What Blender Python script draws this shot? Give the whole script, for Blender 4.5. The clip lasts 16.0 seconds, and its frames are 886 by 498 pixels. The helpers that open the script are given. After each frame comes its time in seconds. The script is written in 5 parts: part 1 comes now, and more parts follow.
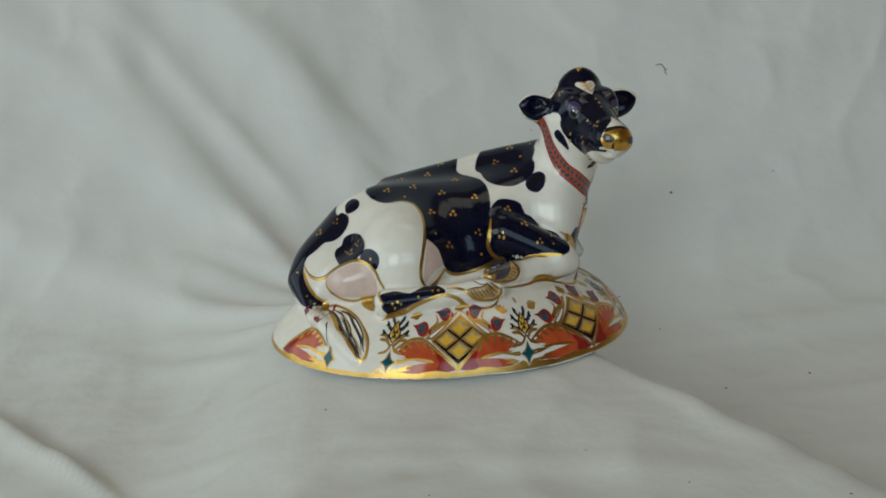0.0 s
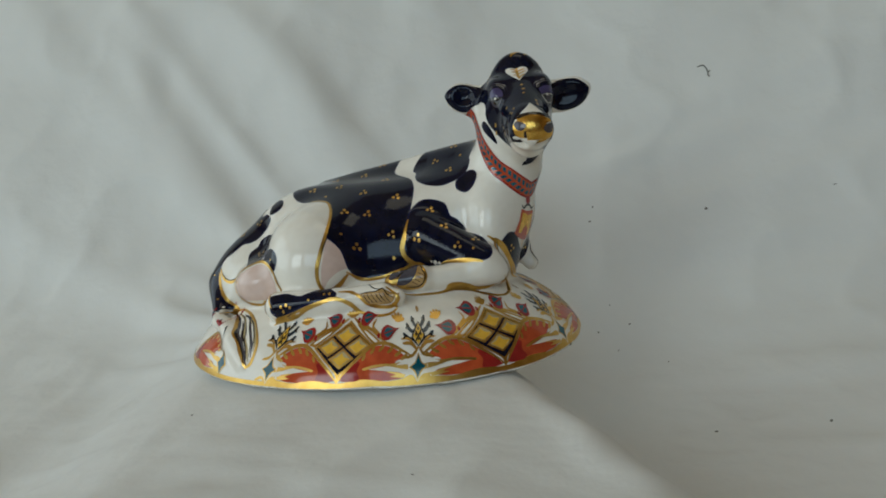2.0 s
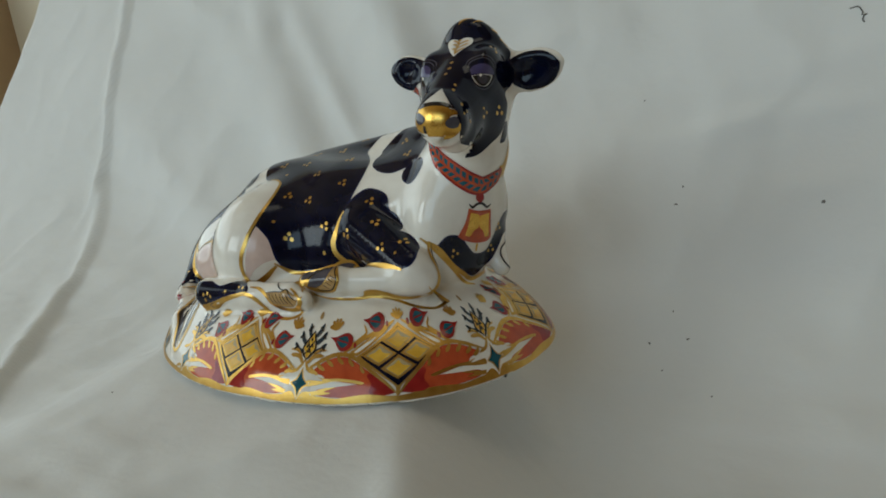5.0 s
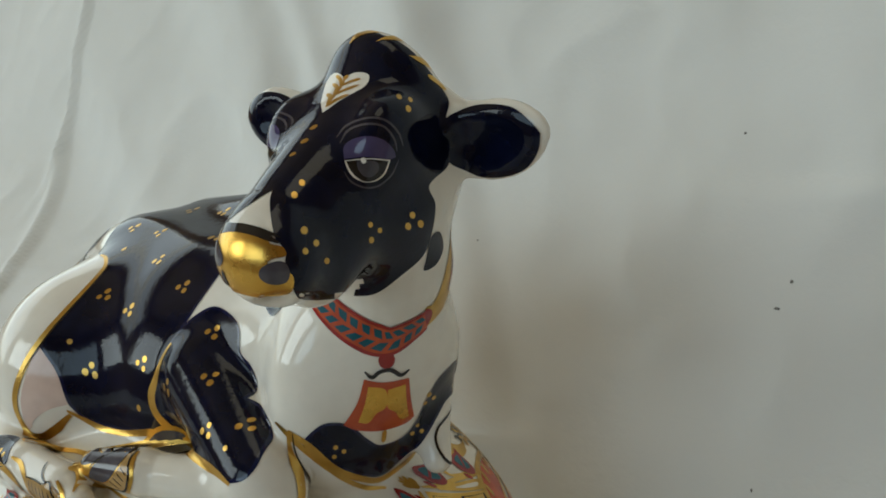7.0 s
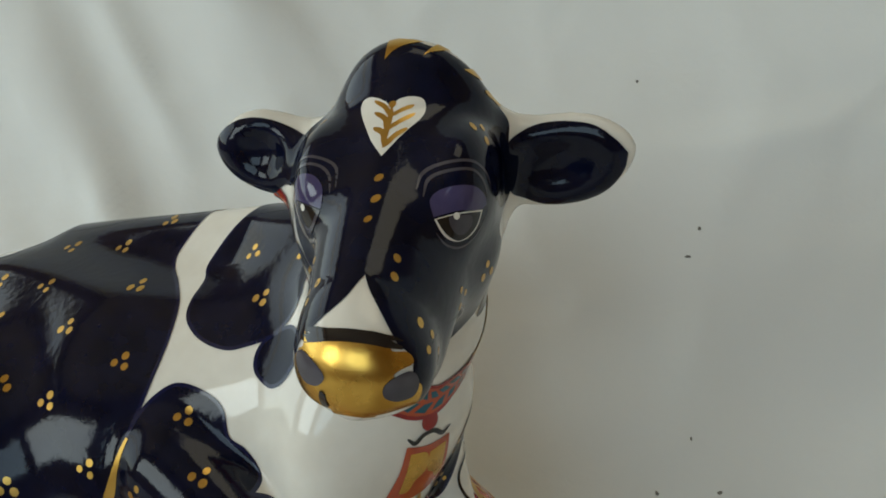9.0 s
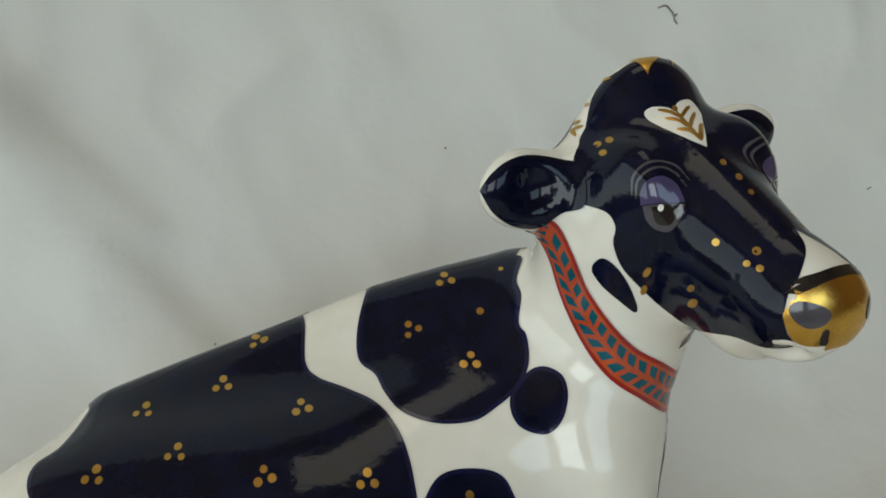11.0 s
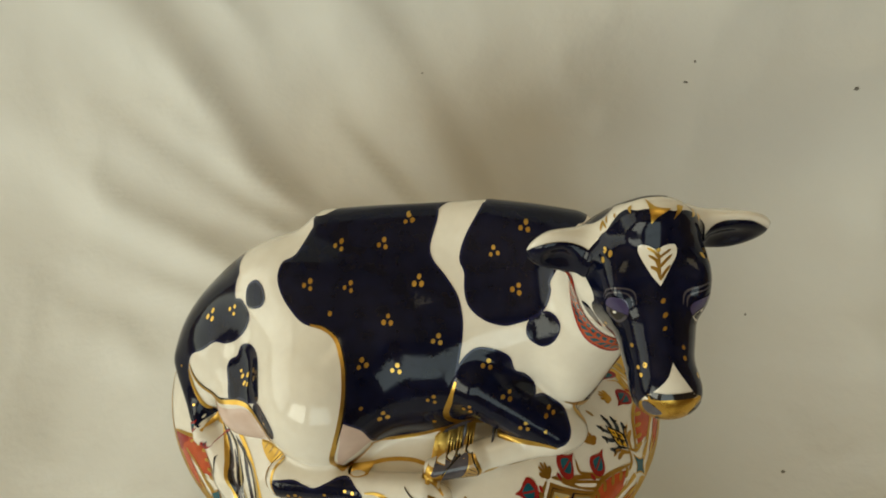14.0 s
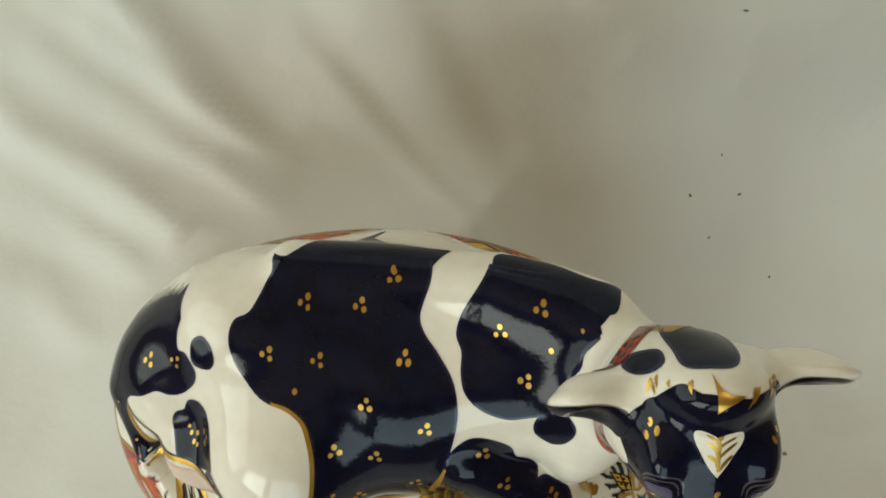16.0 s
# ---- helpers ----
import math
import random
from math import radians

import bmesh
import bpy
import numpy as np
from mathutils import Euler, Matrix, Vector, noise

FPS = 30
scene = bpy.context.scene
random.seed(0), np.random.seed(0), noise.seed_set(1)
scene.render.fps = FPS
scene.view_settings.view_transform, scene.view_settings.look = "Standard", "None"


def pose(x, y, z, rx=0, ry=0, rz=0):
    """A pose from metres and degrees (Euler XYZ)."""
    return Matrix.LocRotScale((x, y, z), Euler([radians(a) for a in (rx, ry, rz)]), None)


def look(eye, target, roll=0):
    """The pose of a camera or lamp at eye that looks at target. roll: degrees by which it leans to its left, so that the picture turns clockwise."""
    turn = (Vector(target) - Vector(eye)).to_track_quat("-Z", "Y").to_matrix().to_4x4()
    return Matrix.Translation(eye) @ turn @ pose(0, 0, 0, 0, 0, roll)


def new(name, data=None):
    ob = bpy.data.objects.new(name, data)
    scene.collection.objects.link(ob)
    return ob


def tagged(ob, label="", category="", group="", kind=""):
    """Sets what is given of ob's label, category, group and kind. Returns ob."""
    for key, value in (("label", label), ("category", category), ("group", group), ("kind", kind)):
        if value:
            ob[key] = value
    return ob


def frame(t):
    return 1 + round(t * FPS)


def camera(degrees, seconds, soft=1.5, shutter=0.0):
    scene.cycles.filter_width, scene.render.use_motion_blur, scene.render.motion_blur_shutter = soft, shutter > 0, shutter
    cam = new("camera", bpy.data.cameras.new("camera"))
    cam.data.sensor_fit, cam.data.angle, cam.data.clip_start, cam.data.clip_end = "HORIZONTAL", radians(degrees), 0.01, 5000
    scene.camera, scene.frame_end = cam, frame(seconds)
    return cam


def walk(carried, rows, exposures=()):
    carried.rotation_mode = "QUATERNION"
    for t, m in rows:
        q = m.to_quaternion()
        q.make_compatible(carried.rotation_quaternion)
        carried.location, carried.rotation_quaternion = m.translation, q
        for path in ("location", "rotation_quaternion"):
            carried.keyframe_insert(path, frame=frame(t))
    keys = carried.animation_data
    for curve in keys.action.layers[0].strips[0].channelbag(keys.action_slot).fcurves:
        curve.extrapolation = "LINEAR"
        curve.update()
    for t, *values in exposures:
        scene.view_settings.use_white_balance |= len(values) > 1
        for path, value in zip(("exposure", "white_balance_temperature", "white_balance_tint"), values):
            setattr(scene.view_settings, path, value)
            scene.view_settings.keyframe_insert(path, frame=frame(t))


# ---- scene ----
cam = camera(54.6, 16.0, soft=1.8)
PATH = [
    (0.0, -0.0302, -0.3258, 0.1292, 73.06, 3.87, -5.83),
    (0.5, -0.0094, -0.3246, 0.1233, 75.81, 3.63, -2.77),
    (1.0, 0.0237, -0.3188, 0.1147, 77.95, 4.33, 0.51),
    (1.5, 0.0489, -0.3071, 0.1022, 77.58, 5.47, 4.2),
    (2.0, 0.0737, -0.2992, 0.0956, 77.76, 6.27, 8.35),
    (2.5, 0.0973, -0.3011, 0.0994, 77.89, 6.67, 12.45),
    (3.0, 0.1225, -0.2967, 0.0992, 78.2, 6.7, 17.04),
    (3.5, 0.1529, -0.2856, 0.097, 78.89, 7.52, 24.31),
    (3.7, 0.1684, -0.2752, 0.0905, 78.98, 7.65, 26.35),
    (5.8, 0.1836, -0.1553, 0.1075, 71.43, 7.15, 35.14),
    (6.0, 0.184, -0.1367, 0.1049, 71.47, 7.06, 36.49),
    (6.5, 0.1617, -0.0977, 0.107, 70.1, 6.87, 39.32),
    (7.0, 0.1452, -0.0841, 0.1089, 69.61, 5.4, 40.39),
    (7.5, 0.1335, -0.0779, 0.1177, 68.85, 4.98, 41.52),
    (8.0, 0.1224, -0.0764, 0.1188, 65.61, 5.15, 35.1),
    (8.2, 0.1188, -0.0782, 0.1198, 64.38, 5.55, 32.79),
    (10.3, 0.038, -0.0856, 0.1211, 61.65, 3.96, -6.33),
    (10.5, 0.0282, -0.0829, 0.1238, 62.58, 4.82, -10.88),
    (11.0, 0.0004, -0.0965, 0.1184, 67.5, 5.48, -15.88),
    (11.5, -0.0147, -0.1002, 0.1079, 67.75, 5.93, -17.08),
    (12.0, -0.0255, -0.0936, 0.1127, 66.32, 4.02, -17.07),
    (12.5, -0.0036, -0.1039, 0.1504, 51.11, 3.59, -12.16),
    (13.0, 0.009, -0.1231, 0.1987, 41.67, 0.89, -5.45),
    (13.5, 0.0429, -0.1139, 0.2152, 36.32, 3.0, 3.19),
    (14.0, 0.0324, -0.0905, 0.2376, 30.67, 3.56, 6.94),
    (14.5, 0.0311, -0.0613, 0.2518, 26.66, 4.68, 6.36),
    (15.0, 0.0258, -0.0444, 0.2464, 20.28, 3.02, 6.6),
    (15.5, 0.0213, -0.0172, 0.2304, 14.93, 3.48, 7.96),
    (16.0, 0.015, -0.0052, 0.2242, 11.5, 0.85, 8.11),
]
EXPOSURES = [
    (0.0, -0.28, 5840, -2), (3.5, -0.28, 5800, -2), (6.0, -0.18, 5920, -2), (8.0, -0.03, 6020, -2), (10.5, -0.04, 6000, -2), (12.0, -0.06, 6300, -2),
    (12.5, -0.36, 7390, -4), (13.0, -0.1, 7690, -2), (13.5, 0.1, 7790, -2), (14.5, 0.07, 7090, -4), (16.0, 0.18, 6690, -5),
]
walk(cam, [(t, pose(*place)) for t, *place in PATH], EXPOSURES)

# ---- world, window light and added fill lamps ----
world = bpy.data.worlds.new("sky")
world.use_nodes = True
scene.world = world
sky = world.node_tree.nodes.new("ShaderNodeTexSky")
sky.sky_type, sky.sun_disc = "NISHITA", False
sky.sun_elevation, sky.sun_rotation = radians(46.7), radians(212)
world.node_tree.links.new(sky.outputs[0], world.node_tree.nodes["Background"].inputs[0])
world.node_tree.nodes["Background"].inputs[1].default_value = 0.12


def area_lamp(name, place, target, width, height, watts, colour):
    data = bpy.data.lights.new(name, "AREA")
    data.shape, data.size, data.size_y, data.energy, data.color = "RECTANGLE", width, height, watts, colour
    lamp = new(name, data)
    lamp.matrix_world = look(place, target)
    return lamp


WINDOW_Y, SILL, HEAD_Z = -1.55, 0.36, 1.22
OPEN = [(-1.50, -0.50), (-0.30, 0.70)]
for (left, right), (watts, tone) in zip(OPEN, ((10.0, (1.0, 0.985, 0.93)), (4.6, (0.82, 0.93, 1.0)))):
    mid = (left + right) / 2
    area_lamp("window_and_fill_light", (mid, WINDOW_Y + 0.02, (SILL + HEAD_Z) / 2), (mid, 0, (SILL + HEAD_Z) / 2), right - left - 0.06, HEAD_Z - SILL - 0.06, watts, tone)
# broad side lamp added on the west to brighten the left of the sheet
area_lamp("window_and_fill_light", (-1.88, -0.30, 0.80), (0, -0.30, 0.80), 2.2, 1.3, 13.0, (1.0, 0.94, 0.83))
# warm fill lamp added overhead to lift the shadows, with its own opening
FILL_OPENING = (-0.05, 0.75, -0.15, 0.45)
area_lamp("window_and_fill_light", (0.35, 0.15, 1.76), (0.35, 0.15, 0), 0.76, 0.56, 2.4, (1.0, 0.78, 0.48)).matrix_world = pose(0.35, 0.15, 1.76, 0, 0, 0)

low_sun = bpy.data.lights.new("sun", "SUN")
low_sun.energy, low_sun.angle, low_sun.color = 3.0, radians(0.5), (1.0, 0.95, 0.84)
new("sun", low_sun).matrix_world = look((0, 0, 3), Vector((0.50, 0.80, 2.0)))

# ---- materials ----
def shader(name, colour, rough, metal=0.0):
    m = bpy.data.materials.new(name)
    m.use_nodes = True
    b = m.node_tree.nodes["Principled BSDF"]
    b.inputs["Base Color"].default_value = (*colour, 1)
    b.inputs["Roughness"].default_value = rough
    b.inputs["Metallic"].default_value = metal
    return m, m.node_tree.nodes, m.node_tree.links, b


def mottled(name, dark, light, rough, scale, metal=0.0, bump=0.0, bump_scale=None, rough_var=0.0, detail=6.0):
    """A surface whose colour wanders between two tones, with a fine relief."""
    m, nodes, links, b = shader(name, light, rough, metal)
    where = nodes.new("ShaderNodeTexCoord")
    wide = nodes.new("ShaderNodeTexNoise")
    wide.inputs["Scale"].default_value, wide.inputs["Detail"].default_value = scale, detail
    links.new(where.outputs["Object"], wide.inputs["Vector"])
    ramp = nodes.new("ShaderNodeMix")
    ramp.data_type = "RGBA"
    ramp.inputs[6].default_value, ramp.inputs[7].default_value = (*dark, 1), (*light, 1)
    span = nodes.new("ShaderNodeMapRange")
    span.inputs[1].default_value, span.inputs[2].default_value = 0.3, 0.7
    links.new(wide.outputs["Fac"], span.inputs[0])
    links.new(span.outputs[0], ramp.inputs[0])
    links.new(ramp.outputs[2], b.inputs["Base Color"])
    if rough_var:
        gloss = nodes.new("ShaderNodeMapRange")
        gloss.inputs[3].default_value, gloss.inputs[4].default_value = rough - rough_var, rough + rough_var
        links.new(wide.outputs["Fac"], gloss.inputs[0])
        links.new(gloss.outputs[0], b.inputs["Roughness"])
    if bump:
        fine = nodes.new("ShaderNodeTexNoise")
        fine.inputs["Scale"].default_value, fine.inputs["Detail"].default_value = bump_scale or scale * 8, 3
        links.new(where.outputs["Object"], fine.inputs["Vector"])
        relief = nodes.new("ShaderNodeBump")
        relief.inputs["Strength"].default_value, relief.inputs["Distance"].default_value = bump, 0.0004
        links.new(fine.outputs["Fac"], relief.inputs["Height"])
        links.new(relief.outputs[0], b.inputs["Normal"])
    return m


def enamel(name, dark, light, rough=0.07, metal=0.0, bump=0.04):
    return mottled(name, dark, light, rough, 260, metal, bump, 900, rough_var=0.02)


porcelain = enamel("porcelain_glaze", (0.82, 0.77, 0.68), (0.87, 0.825, 0.735), 0.06, bump=0.02)
navy = enamel("navy_glaze", (0.002, 0.003, 0.011), (0.004, 0.006, 0.024), 0.09, bump=0.07)
navy.node_tree.nodes["Principled BSDF"].inputs["Specular IOR Level"].default_value = 0.26
gilt = enamel("gilding", (0.54, 0.32, 0.065), (0.68, 0.44, 0.12), 0.32, 1.0, 0.10)
bright_gilt = enamel("bright_gilding", (0.60, 0.34, 0.06), (0.74, 0.46, 0.10), 0.27, 1.0, 0.08)
brick_red = enamel("red_enamel", (0.40, 0.055, 0.018), (0.56, 0.10, 0.03), 0.10)
deep_red = enamel("deep_red_enamel", (0.24, 0.012, 0.012), (0.34, 0.022, 0.018), 0.10)
teal = enamel("teal_enamel", (0.006, 0.07, 0.10), (0.012, 0.11, 0.15), 0.10)
amber = enamel("amber_enamel", (0.66, 0.36, 0.03), (0.82, 0.50, 0.06), 0.14)
blush = enamel("blush_pink_enamel", (0.66, 0.50, 0.43), (0.74, 0.58, 0.51), 0.10)
ochre = enamel("ochre_enamel", (0.36, 0.22, 0.08), (0.46, 0.29, 0.11), 0.14)
ink = enamel("black_line_enamel", (0.010, 0.008, 0.008), (0.02, 0.016, 0.016), 0.10)
grey_enamel = enamel("grey_enamel", (0.055, 0.05, 0.06), (0.09, 0.08, 0.095), 0.10)
mauve = enamel("mauve_enamel", (0.055, 0.045, 0.11), (0.08, 0.065, 0.15), 0.08)
cobalt = enamel("cobalt_edge_glaze", (0.004, 0.006, 0.032), (0.006, 0.010, 0.052), 0.09, bump=0.05)
tan = enamel("tan_enamel", (0.40, 0.31, 0.16), (0.50, 0.40, 0.22), 0.14)
bar_grey = enamel("slate_enamel", (0.018, 0.030, 0.042), (0.03, 0.045, 0.06), 0.10)
PAINTS = [porcelain, navy, gilt, bright_gilt, brick_red, deep_red, teal, amber, blush, ochre, ink, grey_enamel, mauve, cobalt, tan, bar_grey]
PAINT = {m.name: n for n, m in enumerate(PAINTS)}


def cotton():
    m, nodes, links, b = shader("white_cotton", (0.75, 0.74, 0.70), 0.92)
    b.inputs["Sheen Weight"].default_value = 0.15
    where = nodes.new("ShaderNodeTexCoord")
    stain = nodes.new("ShaderNodeTexNoise")
    stain.inputs["Scale"].default_value, stain.inputs["Detail"].default_value = 9, 5
    mix = nodes.new("ShaderNodeMix")
    mix.data_type = "RGBA"
    mix.inputs[6].default_value, mix.inputs[7].default_value = (0.68, 0.675, 0.645, 1), (0.75, 0.748, 0.725, 1)
    links.new(where.outputs["Object"], stain.inputs["Vector"])
    links.new(stain.outputs["Fac"], mix.inputs[0])
    links.new(mix.outputs[2], b.inputs["Base Color"])
    # weave and small crumples
    last = None
    for scale, dist in ((30, 0.0018), (70, 0.0007), (160, 0.0004), (1400, 0.00006)):
        t = nodes.new("ShaderNodeTexNoise")
        t.inputs["Detail"].default_value = 4
        out = t.outputs["Fac"]
        t.inputs["Scale"].default_value = scale
        links.new(where.outputs["Object"], t.inputs["Vector"])
        n = nodes.new("ShaderNodeBump")
        n.inputs["Strength"].default_value, n.inputs["Distance"].default_value = 0.5, dist
        links.new(out, n.inputs["Height"])
        if last:
            links.new(last, n.inputs["Normal"])
        last = n.outputs[0]
    links.new(last, b.inputs["Normal"])
    return m


cloth_stuff = cotton()
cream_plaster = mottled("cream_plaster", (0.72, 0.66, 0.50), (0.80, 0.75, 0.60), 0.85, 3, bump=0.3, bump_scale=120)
# unseen ceiling and walls: tints set for warm bounce and dark glaze reflections
bounce_tinted_ceiling = mottled("bounce_tinted_ceiling", (0.48, 0.37, 0.24), (0.56, 0.44, 0.30), 0.85, 3, bump=0.3, bump_scale=120)
plaster = mottled("bounce_tinted_plaster", (0.38, 0.27, 0.155), (0.45, 0.33, 0.20), 0.85, 3, bump=0.3, bump_scale=120)
table_wood = mottled("table_wood", (0.16, 0.09, 0.045), (0.26, 0.15, 0.08), 0.45, 6, bump=0.2, bump_scale=90)
orange_wood = mottled("orange_wood", (0.30, 0.11, 0.03), (0.42, 0.17, 0.05), 0.5, 20, bump=0.2, bump_scale=200)
frame_paint = mottled("white_frame_paint", (0.74, 0.73, 0.70), (0.82, 0.81, 0.78), 0.4, 12, bump=0.1, bump_scale=60)
lint_dark = mottled("dark_lint", (0.15, 0.14, 0.125), (0.25, 0.235, 0.21), 0.9, 400)

# ---- the figurine's form: a distance field in millimetres, origin at the middle of the foot ----
def unit(v):
    v = np.asarray(v, float)
    return v / np.linalg.norm(v)


EAR_AXIS = unit((0.993, 0.147, 0.007))                       # from the head's right to its left
NOSE_AXIS = np.array((0.172, -0.97, -0.22))
NOSE_AXIS = unit(NOSE_AXIS - EAR_AXIS * (NOSE_AXIS @ EAR_AXIS))
CROWN_AXIS = np.cross(EAR_AXIS, NOSE_AXIS) * -1.0
HEAD_TURN = np.array((EAR_AXIS, NOSE_AXIS, CROWN_AXIS))
HEAD = np.array((54.6, 0.6, 81.7))


def turned(rx=0.0, ry=0.0, rz=0.0):
    return np.array(Euler([radians(a) for a in (rx, ry, rz)]).to_matrix()).T


def egg(p, c, r, turn=None):
    q = p - np.asarray(c, p.dtype)
    if turn is not None:
        q = q @ np.asarray(turn, p.dtype).T
    r = np.asarray(r, p.dtype)
    k0 = np.sqrt(((q / r) ** 2).sum(-1))
    k1 = np.sqrt(((q / (r * r)) ** 2).sum(-1)) + 1e-9
    return k0 * (k0 - 1) / k1


def limb(p, a, b, ra, rb):
    a, b = np.asarray(a, p.dtype), np.asarray(b, p.dtype)
    d = b - a
    h = np.clip(((p - a) @ d) / (d @ d), 0, 1)
    q = p - a - h[..., None] * d
    return np.sqrt((q * q).sum(-1)) - (ra + (rb - ra) * h)


def blend(a, b, k):
    h = np.maximum(k - np.abs(a - b), 0) / k
    return np.minimum(a, b) - h * h * k * 0.25


def carve(a, b, k):
    return -blend(-a, b, k)


def head_point(e, f, u):
    return HEAD + e * EAR_AXIS + f * NOSE_AXIS + u * CROWN_AXIS


FOOT_X, FOOT_Y = (76.4, 70.7), (58.0, 44.5)   # half lengths to the rear and front, half widths to the near and far side
RIM_Z = -6.5
FOOT_SKEW = 0.118


def mound(p):
    a = np.where(p[..., 0] < 0, *FOOT_X)
    b = np.where(p[..., 1] < 0, *FOOT_Y)
    r = np.stack([a, b, np.full_like(a, 35.2)], -1).astype(p.dtype)
    p = p + np.stack([0 * a, 0 * a, sag(p[..., 0])], -1).astype(p.dtype)
    p = p - np.stack([FOOT_SKEW * np.clip(p[..., 1], 0, None), 0 * a, RIM_Z + 0 * a], -1).astype(p.dtype)
    k0 = np.sqrt(((p / r) ** 2).sum(-1))
    k1 = np.sqrt(((p / (r * r)) ** 2).sum(-1)) + 1e-9
    return k0 * (k0 - 1) / k1


def sag(x):
    """How much lower the foot stands towards the front end."""
    return 0.05 * np.clip(x - 5, 0, None)


def trunk(p):
    # trunk
    d = egg(p, (-23.6, 8.5, 22.6), (33.4, 22.0, 33.4))
    d = blend(d, egg(p, (1.1, 7.4, 27.8), (32.6, 29.6, 28.6), turned(5.4)), 8.2)
    d = blend(d, egg(p, (28.8, 10.9, 38.5), (24.7, 20.9, 20.2)), 9.3)
    d = blend(d, egg(p, (40.5, 3.4, 34.6), (10.6, 17.4, 20.2)), 3.9)
    spine = np.minimum(limb(p, (-22.2, 22.7, 52.0), (19.1, 23.0, 58.3), 2.0, 4.6), limb(p, (19.1, 23.0, 58.3), (38.5, 18.6, 60.0), 4.6, 6.4))
    d = blend(d, spine, 13.8)
    # haunch, hind leg, udder
    d = blend(d, egg(p, (-20.0, -11.7, 30.7), (18.9, 22.2, 20.8)), 7.8)
    d = blend(d, egg(p, (-39.9, -19.0, 26.7), (8.7, 8.1, 7.9)), 7.2)
    d = blend(d, limb(p, (-28.2, -35.8, 22.5), (-8.0, -36.5, 23.5), 5.0, 3.8), 2.5)
    d = blend(d, limb(p, (-8.0, -36.5, 23.5), (7.0, -36.0, 24.2), 3.8, 4.2), 2.0)
    d = blend(d, limb(p, (7.0, -36.0, 24.0), (12.0, -36.6, 23.6), 3.6, 2.7), 1.0)
    # fore leg, folded
    d = blend(d, limb(p, (18.2, -10.4, 37.6), (38.5, -17.5, 27.9), 8.7, 6.8), 2.1)
    d = blend(d, limb(p, (42.3, -17.1, 25.1), (19.0, -27.0, 26.5), 4.8, 3.7), 2.3)
    d = blend(d, limb(p, (19.1, -27.6, 27.1), (10.0, -31.0, 27.0), 4.1, 2.9), 1.0)
    # far fore leg
    d = blend(d, limb(p, (48.0, 14.0, 29.0), (53.0, 9.8, 20.5), 4.0, 2.6), 4.0)
    d = blend(d, limb(p, (-60.7, -8.2, 25.0), (-55.6, -25.5, 15.8), 1.8, 2.2), 9.9)
    d = blend(d, egg(p, (-48.8, -0.5, 21.9), (15.7, 15.2, 18.0)), 9.6)
    # tail tuft, laid out over the foot
    d = blend(d, limb(p, (-53.7, -25.2, 15.0), (-46.8, -34.3, 10.4), 2.1, 3.1), 2.5)
    d = blend(d, limb(p, (-47.0, -34.5, 10.6), (-41.0, -43.0, 5.6), 3.2, 1.6), 2.5)
    # foot
    d = blend(d, mound(p), 3)
    # neck
    d = blend(d, limb(p, (44.6, 6.6, 46.5), (52.1, 5.2, 72.0), 10.6, 9.5), 11.7)
    d = blend(d, limb(p, (49.5, 5.9, 59.3), (49.0, 3.7, 73.8), 10.8, 10.3), 4.2)
    return np.maximum(d, -p[..., 2] - sag(p[..., 0]))


def form(p):
    return blend(trunk(p), head(p), 8)


EARS = {-1: ((29.2, -0.1, 86.2), (-4.3, -5.9, 0.1), 6.0, 5.0, 2.3, 0.1),
        1: ((79.2, 12.1, 88.3), (8.5, -8.9, -0.0), 9.1, 5.8, 5.9, 0.0)}


def head(p):
    h = HEAD_TURN
    d = egg(p, head_point(0.3, -6.3, -1.4), (10.5, 7, 14.9), h)
    d = blend(d, limb(p, head_point(0.1, 4.2, -1.2), head_point(0.2, 21.0, -2.6), 8.8, 5.9), 7.8)
    d = blend(d, egg(p, head_point(-0.9, 2.0, -7.8), (9.8, 6.3, 9.4), h), 3.7)
    d = blend(d, limb(p, head_point(0.5, 9.8, -8.4), head_point(0.7, 18.6, -10.2), 6.1, 5.6), 8.3)
    d = blend(d, egg(p, head_point(1.2, 26.4, -4.4), (6.6, 4.9, 5.8), h), 4.5)
    for s in (-1, 1):
        d = blend(d, egg(p, head_point(s * 8.1, 4.4, 2.2), (2.7, 5.4, 5), h), 5)
        # nostril
        d = carve(d, egg(p, head_point(s * 3.6, 28.9, -7.8), (2.1, 1.2, 1.4), h), 1.9)
        # ear: a thick leaf, hollowed in front
        tip, base, long, broad_r, drop, tilt = EARS[s]
        root = head_point(*base)
        along = unit(np.array(tip) - root)
        face = np.cross(along, (0, 0, 1))
        face = unit((face if face[1] < 0 else -face) + np.array((0, 0, tilt)))
        broad = unit(np.cross(along, face))
        face = np.cross(broad, along)
        face = face if face[1] < 0 else -face
        leaf_turn = np.array((along, face, broad))
        mid = root + along * (np.linalg.norm(np.array(tip) - root) - long) - np.array((0, 0, drop))
        q = (p - mid) @ leaf_turn.T
        q[..., 2] /= 1 - 0.16 * np.clip(q[..., 0] / long, -0.3, 1.05) ** 3
        leaf = egg(q, (0, 0, 0), (long, 2.4, broad_r))
        leaf = blend(leaf, egg(q, (-1.0, -1.2, 0), (long - 1.6, 2.5, broad_r - 2.4)), 1.5)
        leaf = blend(leaf, limb(p, root, mid, 3.0, 2.8), 3.0)
        leaf = carve(leaf, egg(q, (0.2, 5.0, 0), (long - 1.4, 3.9, broad_r - 0.7)), 1.2)
        d = blend(d, leaf, 3)
    return d


